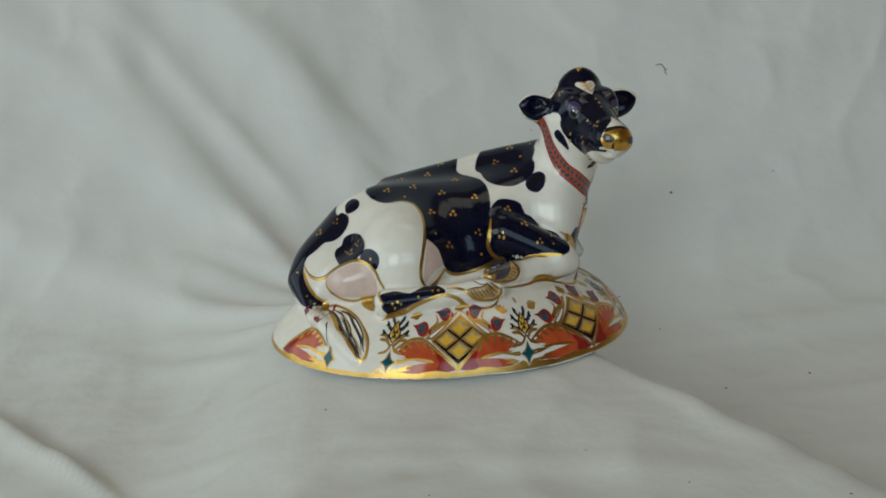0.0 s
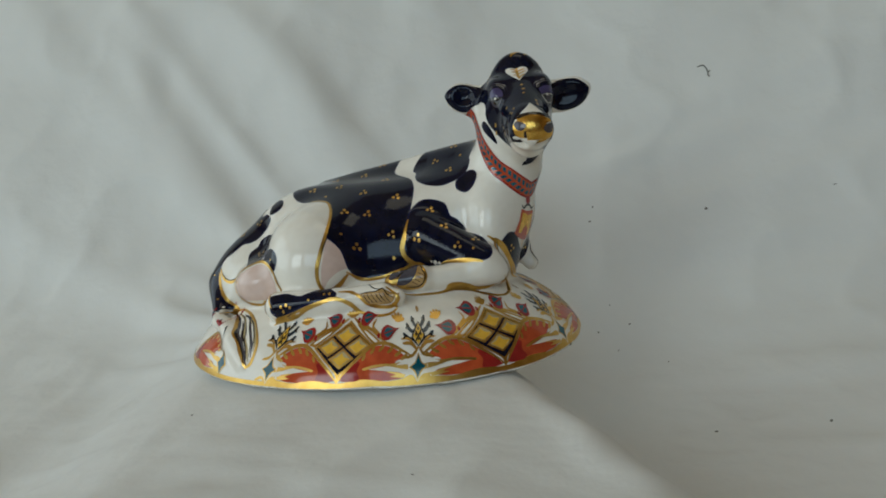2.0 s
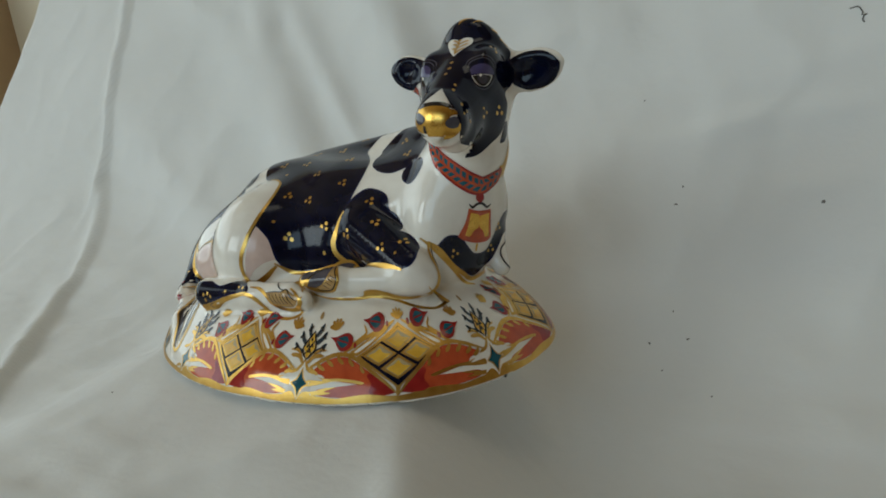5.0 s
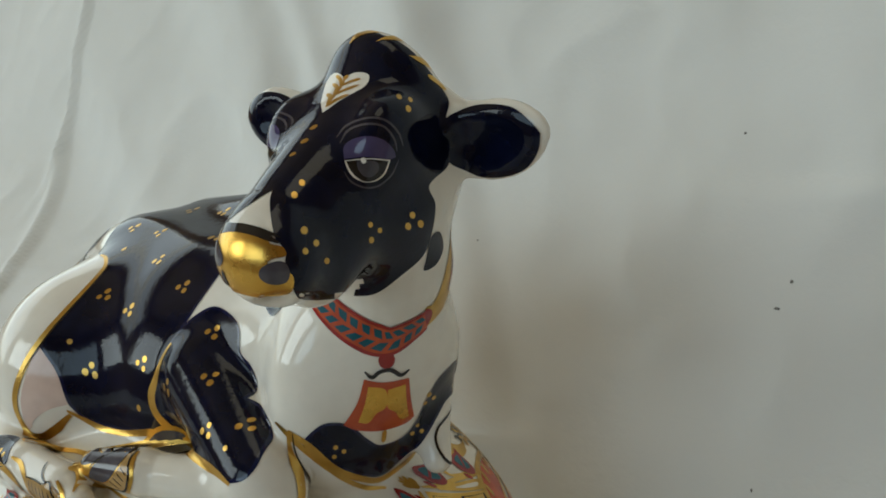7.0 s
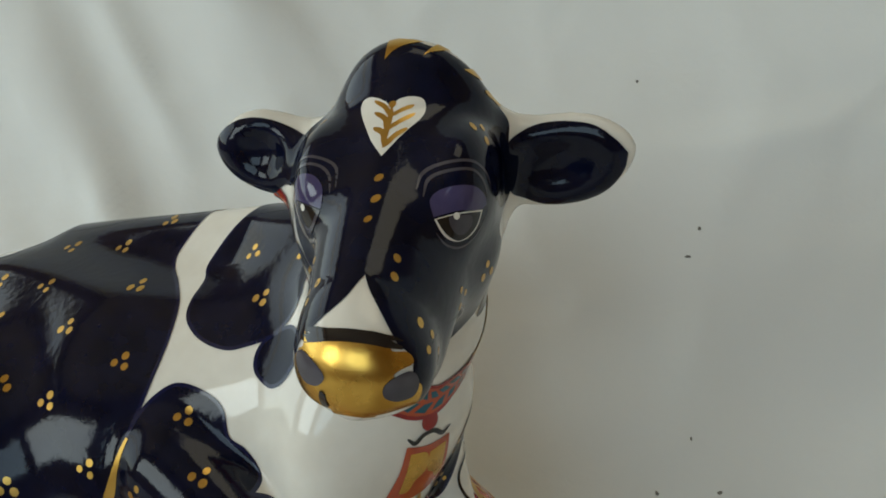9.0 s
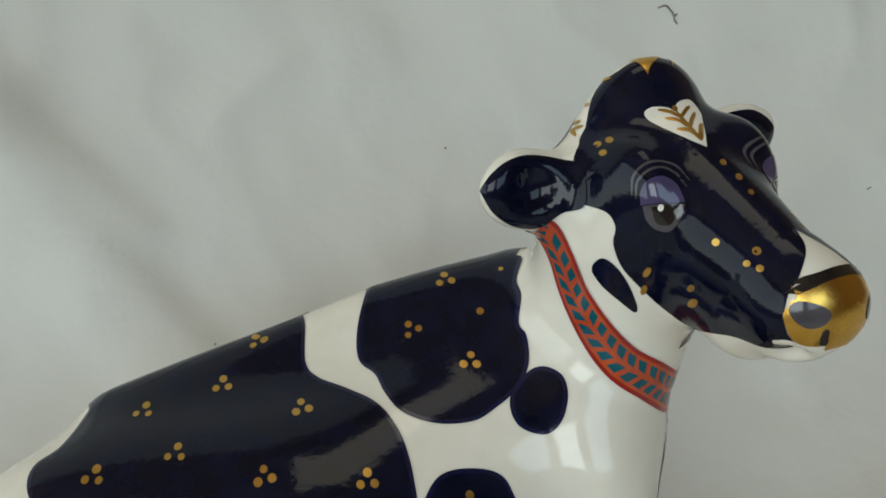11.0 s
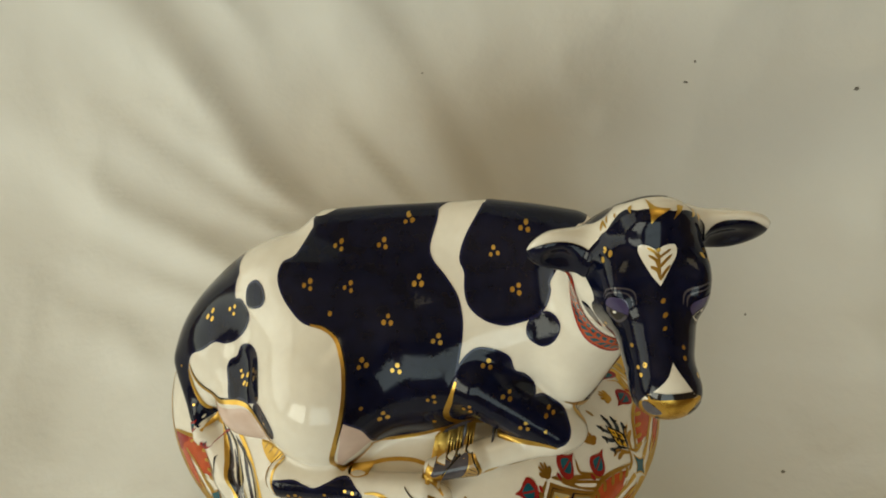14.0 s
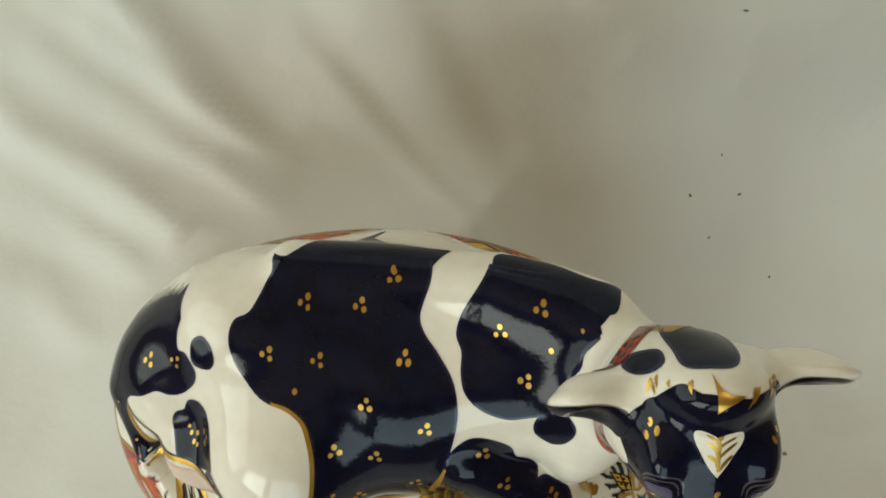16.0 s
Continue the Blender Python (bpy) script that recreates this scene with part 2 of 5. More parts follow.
def slope(p, e=0.05):
    """Outward normals of the form at the points p."""
    g = np.stack([form(p + o) - form(p - o) for o in np.eye(3) * e], -1)
    return g / (np.linalg.norm(g, axis=-1, keepdims=True) + 1e-12)


def cast(o, d, far=260.0, steps=190, what=None):
    """March from o along the unit directions d to the form; where nothing is met the mask is False."""
    what = what or form
    t = np.zeros(len(o))
    live = np.arange(len(o))
    for _ in range(steps):
        v = what(o[live] + d[live] * t[live, None])
        t[live] += np.clip(v, -2, 30) * 0.85
        live = live[(np.abs(v) > 0.01) & (t[live] < far)]
        if not len(live):
            break
    q = o + d * t[:, None]
    return q, (np.abs(what(q)) < 0.2) & (t < far)

# ---- small builders ----
def link_mesh(name, verts, faces, materials, parent=None, smooth=False):
    me = bpy.data.meshes.new(name)
    me.from_pydata([tuple(v) for v in verts], [], [tuple(f) for f in faces])
    for m in materials:
        me.materials.append(m)
    if smooth:
        me.shade_smooth()
    me.update()
    ob = new(name, me)
    ob.parent = parent
    return ob


def box(name, lo, hi, material, parent=None, bevel=0.004):
    bm = bmesh.new()
    bmesh.ops.create_cube(bm, size=1)
    for v in bm.verts:
        v.co = [lo[i] + (v.co[i] + 0.5) * (hi[i] - lo[i]) for i in range(3)]
    if bevel:
        bmesh.ops.bevel(bm, geom=list(bm.edges), offset=bevel, segments=2, affect="EDGES", profile=0.5)
    me = bpy.data.meshes.new(name)
    bm.to_mesh(me)
    bm.free()
    me.materials.append(material)
    ob = new(name, me)
    ob.parent = parent
    return ob


def smooth_step(a, b, x):
    t = np.clip((x - a) / (b - a), 0, 1)
    return t * t * (3 - 2 * t)


# ---- the room that closes the place ----
X0, X1, Y0, Y1, Z0, Z1 = -1.9, 1.9, WINDOW_Y, 1.1, -0.80, 1.75
for name, lo, hi in (
        ("wall_north", (X0, Y1, Z0), (X1, Y1 + 0.1, Z1)),
        ("wall_east", (X1, Y0 - 0.1, Z0), (X1 + 0.1, Y1 + 0.1, Z1))):
    tagged(box(name, lo, hi, cream_plaster if name == "wall_north" else plaster, bevel=0), "plain cream plaster wall" if name == "wall_north" else "unseen plaster wall, tinted beige for warm bounce light", "wall", kind="structure")
tagged(box("floor", (X0 - 0.1, Y0 - 0.1, Z0 - 0.1), (X1 + 0.1, Y1 + 0.1, Z0), table_wood, bevel=0), "brown wooden floor", "floor", kind="structure")
ceiling = tagged(new("ceiling"), "unseen tan ceiling with an added opening for a fill lamp", "ceiling", kind="structure")
# panels round the opening made for the added overhead fill lamp
for lo, hi in (((X0 - 0.1, Y0 - 0.1), (FILL_OPENING[0], Y1 + 0.1)), ((FILL_OPENING[1], Y0 - 0.1), (X1 + 0.1, Y1 + 0.1)), ((FILL_OPENING[0], Y0 - 0.1), (FILL_OPENING[1], FILL_OPENING[2])), ((FILL_OPENING[0], FILL_OPENING[3]), (FILL_OPENING[1], Y1 + 0.1))):
    box("ceiling_panel", (*lo, Z1), (*hi, Z1 + 0.1), bounce_tinted_ceiling, ceiling, 0)
# the window wall, in pieces round two openings
south = tagged(new("wall_south"), "unseen plaster wall with two windows, tinted beige for warm bounce light", "wall", kind="structure")
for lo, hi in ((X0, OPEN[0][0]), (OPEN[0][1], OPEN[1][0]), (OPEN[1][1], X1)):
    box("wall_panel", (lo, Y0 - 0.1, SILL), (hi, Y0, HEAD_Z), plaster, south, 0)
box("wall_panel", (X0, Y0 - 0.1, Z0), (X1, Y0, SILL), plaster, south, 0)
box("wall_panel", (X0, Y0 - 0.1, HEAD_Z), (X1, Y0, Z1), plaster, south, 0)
# unseen west wall; its opening and frame are added for the side lamp
west = tagged(new("wall_west"), "unseen tinted plaster wall with an added wide opening for side light", "wall", kind="structure")
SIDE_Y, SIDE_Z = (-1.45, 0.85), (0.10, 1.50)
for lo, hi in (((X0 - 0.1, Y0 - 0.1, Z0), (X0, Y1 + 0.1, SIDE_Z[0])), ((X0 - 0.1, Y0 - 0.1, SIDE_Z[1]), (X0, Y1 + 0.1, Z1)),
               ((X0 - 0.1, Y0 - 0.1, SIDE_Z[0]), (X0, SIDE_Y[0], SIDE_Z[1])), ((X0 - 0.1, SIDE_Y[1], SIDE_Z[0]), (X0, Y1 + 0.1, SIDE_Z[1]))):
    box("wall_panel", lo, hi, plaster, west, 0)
fill_frame = tagged(new("window_3"), "white painted frame of an unseen window", "window", kind="structure")
for lo, hi in (((X0 - 0.07, SIDE_Y[0], SIDE_Z[0]), (X0 - 0.03, SIDE_Y[0] + 0.04, SIDE_Z[1])), ((X0 - 0.07, SIDE_Y[1] - 0.04, SIDE_Z[0]), (X0 - 0.03, SIDE_Y[1], SIDE_Z[1])),
               ((X0 - 0.07, SIDE_Y[0] + 0.04, SIDE_Z[0]), (X0 - 0.03, SIDE_Y[1] - 0.04, SIDE_Z[0] + 0.04)), ((X0 - 0.07, SIDE_Y[0] + 0.04, SIDE_Z[1] - 0.04), (X0 - 0.03, SIDE_Y[1] - 0.04, SIDE_Z[1]))):
    box("frame_bar", lo, hi, frame_paint, fill_frame, 0.002)
# unseen bar, added so the sun casts a shadow band on the north wall
box("shadow_bar", (X0 - 0.07, SIDE_Y[0] + 0.04, 1.02), (X0 - 0.03, SIDE_Y[1] - 0.04, 1.14), frame_paint, fill_frame, 0.002)
for n, (lo, hi) in enumerate(OPEN):
    win = tagged(new(f"window_{n + 1}"), "white painted frame of an unseen window", "window", kind="structure")
    for a, b in (((lo, Y0 - 0.07, SILL), (lo + 0.03, Y0 - 0.03, HEAD_Z)), ((hi - 0.03, Y0 - 0.07, SILL), (hi, Y0 - 0.03, HEAD_Z)),
                 ((lo + 0.03, Y0 - 0.07, SILL), (hi - 0.03, Y0 - 0.03, SILL + 0.03)), ((lo + 0.03, Y0 - 0.07, HEAD_Z - 0.03), (hi - 0.03, Y0 - 0.03, HEAD_Z))):
        box("frame_bar", a, b, frame_paint, win, 0.002)

# ---- wooden bracket on the far wall ----
bracket = tagged(new("wall_bracket"), "small orange-brown wooden bracket fixed to the cream wall", "bracket")
box("back_plate", (-1.57, Y1 - 0.022, 0.16), (-1.50, Y1 - 0.002, 0.29), orange_wood, bracket, 0.004)
box("arm", (-1.555, Y1 - 0.15, 0.255), (-1.515, Y1 - 0.022, 0.285), orange_wood, bracket, 0.004)

# ---- table under the sheet ----
table = tagged(new("table"), "brown wooden table hidden under the white sheet", "table")
box("tabletop", (-0.62, -0.50, -0.080), (0.72, 0.62, -0.058), table_wood, table)
for x in (-0.57, 0.63):
    for y in (-0.45, 0.53):
        box("leg", (x, y, Z0), (x + 0.05, y + 0.05, -0.080), table_wood, table)

# ---- draped sheet: floor, hollow and rising back, in millimetres ----
def sheet_profile(v):
    """Depth, height and lean at the length v along the sheet, from its front to its top."""
    fine = np.linspace(-400, 760, 4641)
    lean = np.radians(62) * np.clip((fine - 15) / 118, 0, 1) + np.radians(18) * smooth_step(180, 420, fine)
    y = -400 + np.concatenate([[0], np.cumsum(np.cos(lean[:-1]) * 0.25)])
    z = np.concatenate([[0], np.cumsum(np.sin(lean[:-1]) * 0.25)])
    return np.interp(v, fine, y), np.interp(v, fine, z), np.interp(v, fine, lean)


def ridge(x, v, a, b, width, height, sharp=1.0):
    """A fold from a to b on the sheet, fading at its ends."""
    a, b = np.array(a, float), np.array(b, float)
    d = b - a
    n = np.hypot(*d)
    s = ((x - a[0]) * d[0] + (v - a[1]) * d[1]) / (n * n)
    off = ((x - a[0]) * -d[1] + (v - a[1]) * d[0]) / n
    w = width * (0.6 + 0.7 * np.clip(s, 0, 1))
    w = np.where(off > 0, w, w * sharp)
    return height * np.exp(-(off / w) ** 2) * smooth_step(-0.25, 0.15, s) * (1 - smooth_step(0.8, 1.25, s))


FOLDS = [
    ((-5, 85), (-170, 330), 15, 6, 1.0), ((-50, 60), (-240, 270), 16, 8, 0.7),
    ((24, 56), (-60, 190), 9, 4, 0.85), ((-75, 45), (-300, 190), 24, 6, 1.0), ((-90, 10), (-330, 90), 26, 4, 0.8),
    ((-60, 190), (-110, 430), 24, 6, 1.0), ((10, 220), (-20, 470), 28, 4, 1.0), ((-60, 33), (-128, 67), 8, 5.5, 0.8),
    ((-44, 48), (-126, 94), 9, 6.5, 0.7), ((-46, 66), (-112, 102), 7, 4.5, 0.7), ((20, 46), (-40, 97), 6.5, 5, 0.5),
    ((-74, 22), (-128, 47), 8, 4.5, 0.8), ((-88, 4), (-125, 18), 8, 3.5, 0.9), ((-80, 98), (-182, 242), 11, 7.5, 0.8),
    ((-78, 138), (-158, 244), 9, 6, 0.8), ((-28, 158), (-94, 236), 11, 5.5, 0.8),
    ((-268, 112), (-284, 320), 6, 6, 0.45), ((-218, 30), (-272, 125), 6, 6, 0.45), ((-128, -68), (-226, 33), 7, 8, 0.45), ((110, 40), (330, 60), 14, 4, 0.8),
    ((60, -60), (120, -150), 16, 4, 0.8), ((-120, -120), (40, -135), 10, 3, 1.0), ((90, 120), (330, 160), 30, 5, 1.0),
    ((-20, -110), (-140, -150), 10, 3, 1.0), ((170, 200), (340, 260), 34, 6, 1.0), ((140, -10), (320, -40), 12, 3, 1.0),
    ((-20, 130), (-120, 260), 9, 2.5, 1.0), ((-110, 60), (-260, 150), 14, 3, 1.0), ((-150, 200), (-200, 360), 16, 5, 1.0),
]
_dice = random.Random(4)
for k in range(8):
    FOLDS.append(((90 + _dice.uniform(-20, 60), 30 + 22 * k), (260 + _dice.uniform(0, 80), 20 + 30 * k), _dice.uniform(5, 10), _dice.uniform(0.8, 2.2), 1.0))
    FOLDS.append(((_dice.uniform(-120, 120), -70 - 12 * k), (_dice.uniform(-160, 200), -90 - 14 * k), _dice.uniform(4, 8), _dice.uniform(0.8, 2.0), 1.0))


def sheet_height(x, v):
    y, rise, lean = sheet_profile(v)
    ground = -20 - 25 * smooth_step(-90, 70, x)
    # the hidden stand under the figurine: its edge leaves the foot and runs forward to the right
    edge = (x - 46) * 0.867 + (y + 33) * 0.498
    edge = np.maximum(edge, -60)
    back = y - 38 - 0.05 * x
    side = -x - 66
    out = np.maximum(edge, back)
    out = np.maximum(out, side * 0.8)
    top = -1.2 - sag(x) - 0.07 * np.clip(-y - 40, 0, 200) - 0.13 * np.clip(-x - 60, 0, 90)
    keep = 1 - smooth_step(-8, 46, out)
    z = ground + rise
    z = np.maximum(z, z + (top - z) * keep)
    return y, z, lean


def build_sheet():
    share = np.linspace(0, 1, 381)
    vs = np.concatenate([np.arange(-400, -140, 6.0), np.arange(-140, 260, 2.2), np.arange(260, 700, 5.0)])
    share, v = np.meshgrid(share, vs)
    # the left border runs aslant
    border = -342 - 0.36 * np.clip(330 - v, None, 330)
    x = border + share * (520 - border)
    y, z, lean = sheet_height(x, v)
    push = np.zeros_like(x)
    for a, b, w, h, s in FOLDS:
        push += ridge(x, v, a, b, w, h, s)
    def rough(f, seed, octaves):
        return np.array([[noise.fractal(Vector((a * f, b * f, seed)), 1.0, 2.0, octaves) for a, b in zip(r, q)] for r, q in zip(x, v)])
    wob, crumple = rough(0.012, 3.1, 4), rough(0.05, 7.7, 3)
    crease = 1 - np.abs(rough(0.022, 5.3, 2))
    near = np.exp(-((x / 70) ** 2 + (y / 52) ** 2) ** 2)
    push = (0.6 * push + 2.2 * wob + 0.55 * crumple + 1.2 * crease ** 3) * (1 - 0.97 * near)
    y2, z2 = y - np.sin(lean) * push, z + np.cos(lean) * push
    # stay under the foot
    rad = (x / 71) ** 2 + (y / 54) ** 2
    z2 = np.where(rad < 1.25, np.minimum(z2, np.where(rad < 1.0, -0.6, -0.6 - (rad - 1) * 2) - sag(x)), z2)
    verts = np.stack([x, y2, z2], -1).reshape(-1, 3) / 1000
    w = share.shape[1]
    faces = [(r * w + c, r * w + c + 1, (r + 1) * w + c + 1, (r + 1) * w + c) for r in range(len(vs) - 1) for c in range(w - 1)]
    ob = link_mesh("sheet", verts, faces, [cloth_stuff], smooth=True)
    thick = ob.modifiers.new("thickness", "SOLIDIFY")
    thick.thickness, thick.offset = 0.0012, -1
    tagged(ob, "creased white cotton sheet draped as floor and backdrop", "sheet")
    return ob


sheet = build_sheet()

# ---- drawing on the form: outlines in a chart, laid on the surface ----
def chart(view, up=(0, 0, 1)):
    """A flat drawing plane seen from the direction view: its right, its up and the way into the form."""
    way = -unit(view)
    right = unit(np.cross(way, up))
    return np.array((right, np.cross(right, way), way))


FLANK = chart((0, -1, 1))
CHEST = chart((0.76, -0.62, 0.22))
RUMP = chart((-0.50, -0.80, 0.33))
NECK = chart((-0.55, -0.72, 0.42))
FACE_RIGHT = chart((-0.30, -0.80, 0.48))
CROWN = chart((0.1, -0.6, 0.8))
FACE_LEFT = chart((0.82, -0.62, 0.30))
JAW = chart((0.75, -0.62, -0.25))
HOOF = chart((-0.02, -0.90, 0.42))
CHEEK_RIGHT = chart((-0.49, -0.75, 0.45))
SIDE_LEFT = chart((0.64, -0.68, 0.37))
TOP = chart((0, 0, 1), (0, 1, 0))
BACK = chart((0, 1, 0.9))
FOOT = "foot"
COLLAR = "collar"
NECK_FROM, NECK_TO = np.array((44.9, 7.2, 48.1)), np.array((52.5, 5.0, 74.7))
_turn = np.linspace(-math.pi, math.pi, 2881)
_rim = np.stack([np.where(np.cos(_turn) < 0, *FOOT_X) * np.cos(_turn), np.where(np.sin(_turn) < 0, *FOOT_Y) * np.sin(_turn)], -1)
_arc = np.concatenate([[0], np.cumsum(np.linalg.norm(np.diff(_rim, axis=0), axis=1))])
_arc -= np.interp(-math.pi / 2, _turn, _arc)


def lay(which, uv):
    """Points of a chart laid on the form, with a mask of those that meet it."""
    uv = np.asarray(uv, float)
    if isinstance(which, str) and which == COLLAR:
        # u runs round the neck, 0.22 mm to a degree, v along it; marched outwards from its axis
        axis = unit(NECK_TO - NECK_FROM)
        east = unit(np.array((1.0, 0, 0)) - axis * axis[0])
        north = np.cross(axis, east)
        turn = np.radians(uv[:, :1] / 0.22)
        d = np.cos(turn) * east + np.sin(turn) * north
        q, met = cast(NECK_FROM + uv[:, 1:2] * axis, d, far=17.8, what=lambda p: -form(p))
        return q, met
    if isinstance(which, str):
        turn = np.interp(uv[:, 0], _arc, _turn)
        a, b = np.where(np.cos(turn) < 0, *FOOT_X), np.where(np.sin(turn) < 0, *FOOT_Y)
        edge = np.stack([a * np.cos(turn), b * np.sin(turn), uv[:, 1] - sag(a * np.cos(turn))], -1)
        out = np.stack([np.cos(turn) / a, np.sin(turn) / b, np.zeros(len(uv))], -1)
        out /= np.linalg.norm(out, axis=1, keepdims=True)
        return cast(edge + out * 12, -out, far=45)
    right, up, way = which
    only = head if any(which is c for c in (FACE_LEFT, FACE_RIGHT, CROWN, JAW)) else None if which is TOP or which is SIDE_LEFT or which is CHEEK_RIGHT else trunk
    q, met = cast(uv[:, :1] * right + uv[:, 1:2] * up - way * 130, np.tile(way, (len(uv), 1)), what=only)
    if only is not None:
        met &= form(q) > (-3.0 if only is head else -1.6)
    for _ in range(6):
        q = q - slope(q) * np.clip(form(q), -0.8, 0.8)[:, None]
    return q, met


from mathutils.geometry import delaunay_2d_cdt


def flowing(points, closed=True, step=0.5):
    """A smooth line through the points; a third number marks a corner."""
    n = len(points)
    p = np.array([q[:2] for q in points], float)
    sharp = [len(q) > 2 or (not closed and i in (0, n - 1)) for i, q in enumerate(points)]
    out = []
    for i in range(n if closed else n - 1):
        a, b = p[i], p[(i + 1) % n]
        before, after = p[(i - 1) % n], p[(i + 2) % n]
        ta = (b - a) if sharp[i] else (b - before) * 0.5
        tb = (b - a) if sharp[(i + 1) % n] else (after - a) * 0.5
        length = np.linalg.norm(b - a)
        for tangent in (ta, tb):
            size = np.linalg.norm(tangent)
            if size > 1.4 * length:
                tangent *= 1.4 * length / size
        t = np.linspace(0, 1, max(2, int(length / step) + 1), endpoint=False)[:, None]
        out.append((2 * t ** 3 - 3 * t ** 2 + 1) * a + (t ** 3 - 2 * t ** 2 + t) * ta + (3 * t ** 2 - 2 * t ** 3) * b + (t ** 3 - t ** 2) * tb)
    if not closed:
        out.append(p[-1:])
    return np.concatenate(out)


PENDING = []


def put(paint, which, uv, tris, layer):
    PENDING.append((PAINT[paint], which, np.asarray(uv, float), np.asarray(tris, int), layer))


def patch(paint, which, layer, *points, step=0.75):
    """A filled outline."""
    step = 0.45 if any(which is c for c in (FACE_LEFT, FACE_RIGHT)) and layer > 1 else step
    ring = flowing(points, True, min(step, 0.5))
    lo, hi = ring.min(0), ring.max(0)
    gu, gv = np.meshgrid(np.arange(lo[0] + step / 2, hi[0], step), np.arange(lo[1] + step / 2, hi[1], step))
    inner = np.stack([gu.ravel(), gv.ravel()], -1)
    if len(inner):
        a, b = ring, np.roll(ring, -1, 0)
        cross = (a[None, :, 1] > inner[:, None, 1]) != (b[None, :, 1] > inner[:, None, 1])
        at = (b[:, 0] - a[:, 0]) * (inner[:, None, 1] - a[:, 1]) / np.where(b[:, 1] == a[:, 1], 1e-9, b[:, 1] - a[:, 1]) + a[:, 0]
        keep = ((cross & (inner[:, None, 0] < at)).sum(1) % 2 == 1)
        near = np.sqrt(((inner[:, None] - ring[None]) ** 2).sum(-1)).min(1) > step * 0.35
        inner = inner[keep & near]
    uv = np.concatenate([ring, inner]) if len(inner) else ring
    n = len(ring)
    done = delaunay_2d_cdt([Vector(p) for p in uv], [], [list(range(n))], 1, 1e-5)
    put(paint, which, [tuple(p) for p in done[0]], [t for t in done[2] if len(t) == 3], layer)
    if paint == "navy_glaze" and layer == 1 and any(which is c for c in (FLANK, RUMP, NECK, CHEST, TOP)):
        # the blue has run a little where it is thin, along the edge
        along = np.roll(ring, -1, 0) - np.roll(ring, 1, 0)
        side = np.stack([-along[:, 1], along[:, 0]], -1) / (np.linalg.norm(along, axis=1, keepdims=True) + 1e-9)
        put("cobalt_edge_glaze", which, np.concatenate([ring + side * 0.28, ring - side * 0.28]), [t for i in range(n) for t in ((i, n + i, n + (i + 1) % n), (i, n + (i + 1) % n, (i + 1) % n))], 2)


def stroke(paint, which, layer, width, *points, taper=0.35):
    """A brush line, thinner towards its ends."""
    line = flowing(points, False, 0.45)
    along = np.gradient(line, axis=0)
    side = np.stack([-along[:, 1], along[:, 0]], -1) / (np.linalg.norm(along, axis=1, keepdims=True) + 1e-9)
    s = np.linspace(0, 1, len(line))
    half = width / 2 * (taper + (1 - taper) * np.clip(np.minimum(s, 1 - s) * 6, 0, 1))
    uv = np.concatenate([line + side * half[:, None], line - side * half[:, None]])
    n = len(line)
    tris = [t for i in range(n - 1) for t in ((i, n + i, n + i + 1), (i, n + i + 1, i + 1))]
    put(paint, which, uv, tris, layer)


def dots(paint, which, layer, radius, *points):
    for i, q in enumerate(points):
        r = radius * (1 + 0.12 * math.sin(7.3 * i + q[0] + 2.1 * q[1])) * (q[2] if len(q) > 2 else 1)
        ring = [(q[0] + r * math.cos(a) * 0.94, q[1] + r * math.sin(a) * 1.06) for a in np.linspace(0, 2 * math.pi, 14, endpoint=False)]
        put(paint, which, [tuple(q[:2])] + ring, [(0, k + 1, (k + 1) % 14 + 1) for k in range(14)], layer)


def trios(paint, which, layer, radius, *points):
    """Clusters of three gilt dots."""
    for i, (u, v) in enumerate(points):
        a = 0.35 * math.sin(3.1 * i + u)
        dots(paint, which, layer, radius, *[(u + 1.0 * math.sin(a + k), v + 1.0 * math.cos(a + k)) for k in (0.1, 2.05, 4.2)])


def main_piece(tris, n):
    """The largest connected piece of a set of triangles."""
    if len(tris) < 40:
        return tris
    mark = np.arange(n)
    while True:
        low = mark[tris].min(1)
        fresh = mark.copy()
        for k in range(3):
            np.minimum.at(fresh, tris[:, k], low)
        fresh = fresh[fresh]
        if (fresh == mark).all():
            break
        mark = fresh
    tags, count = np.unique(mark[tris[:, 0]], return_counts=True)
    return tris[mark[tris[:, 0]] == tags[count.argmax()]]


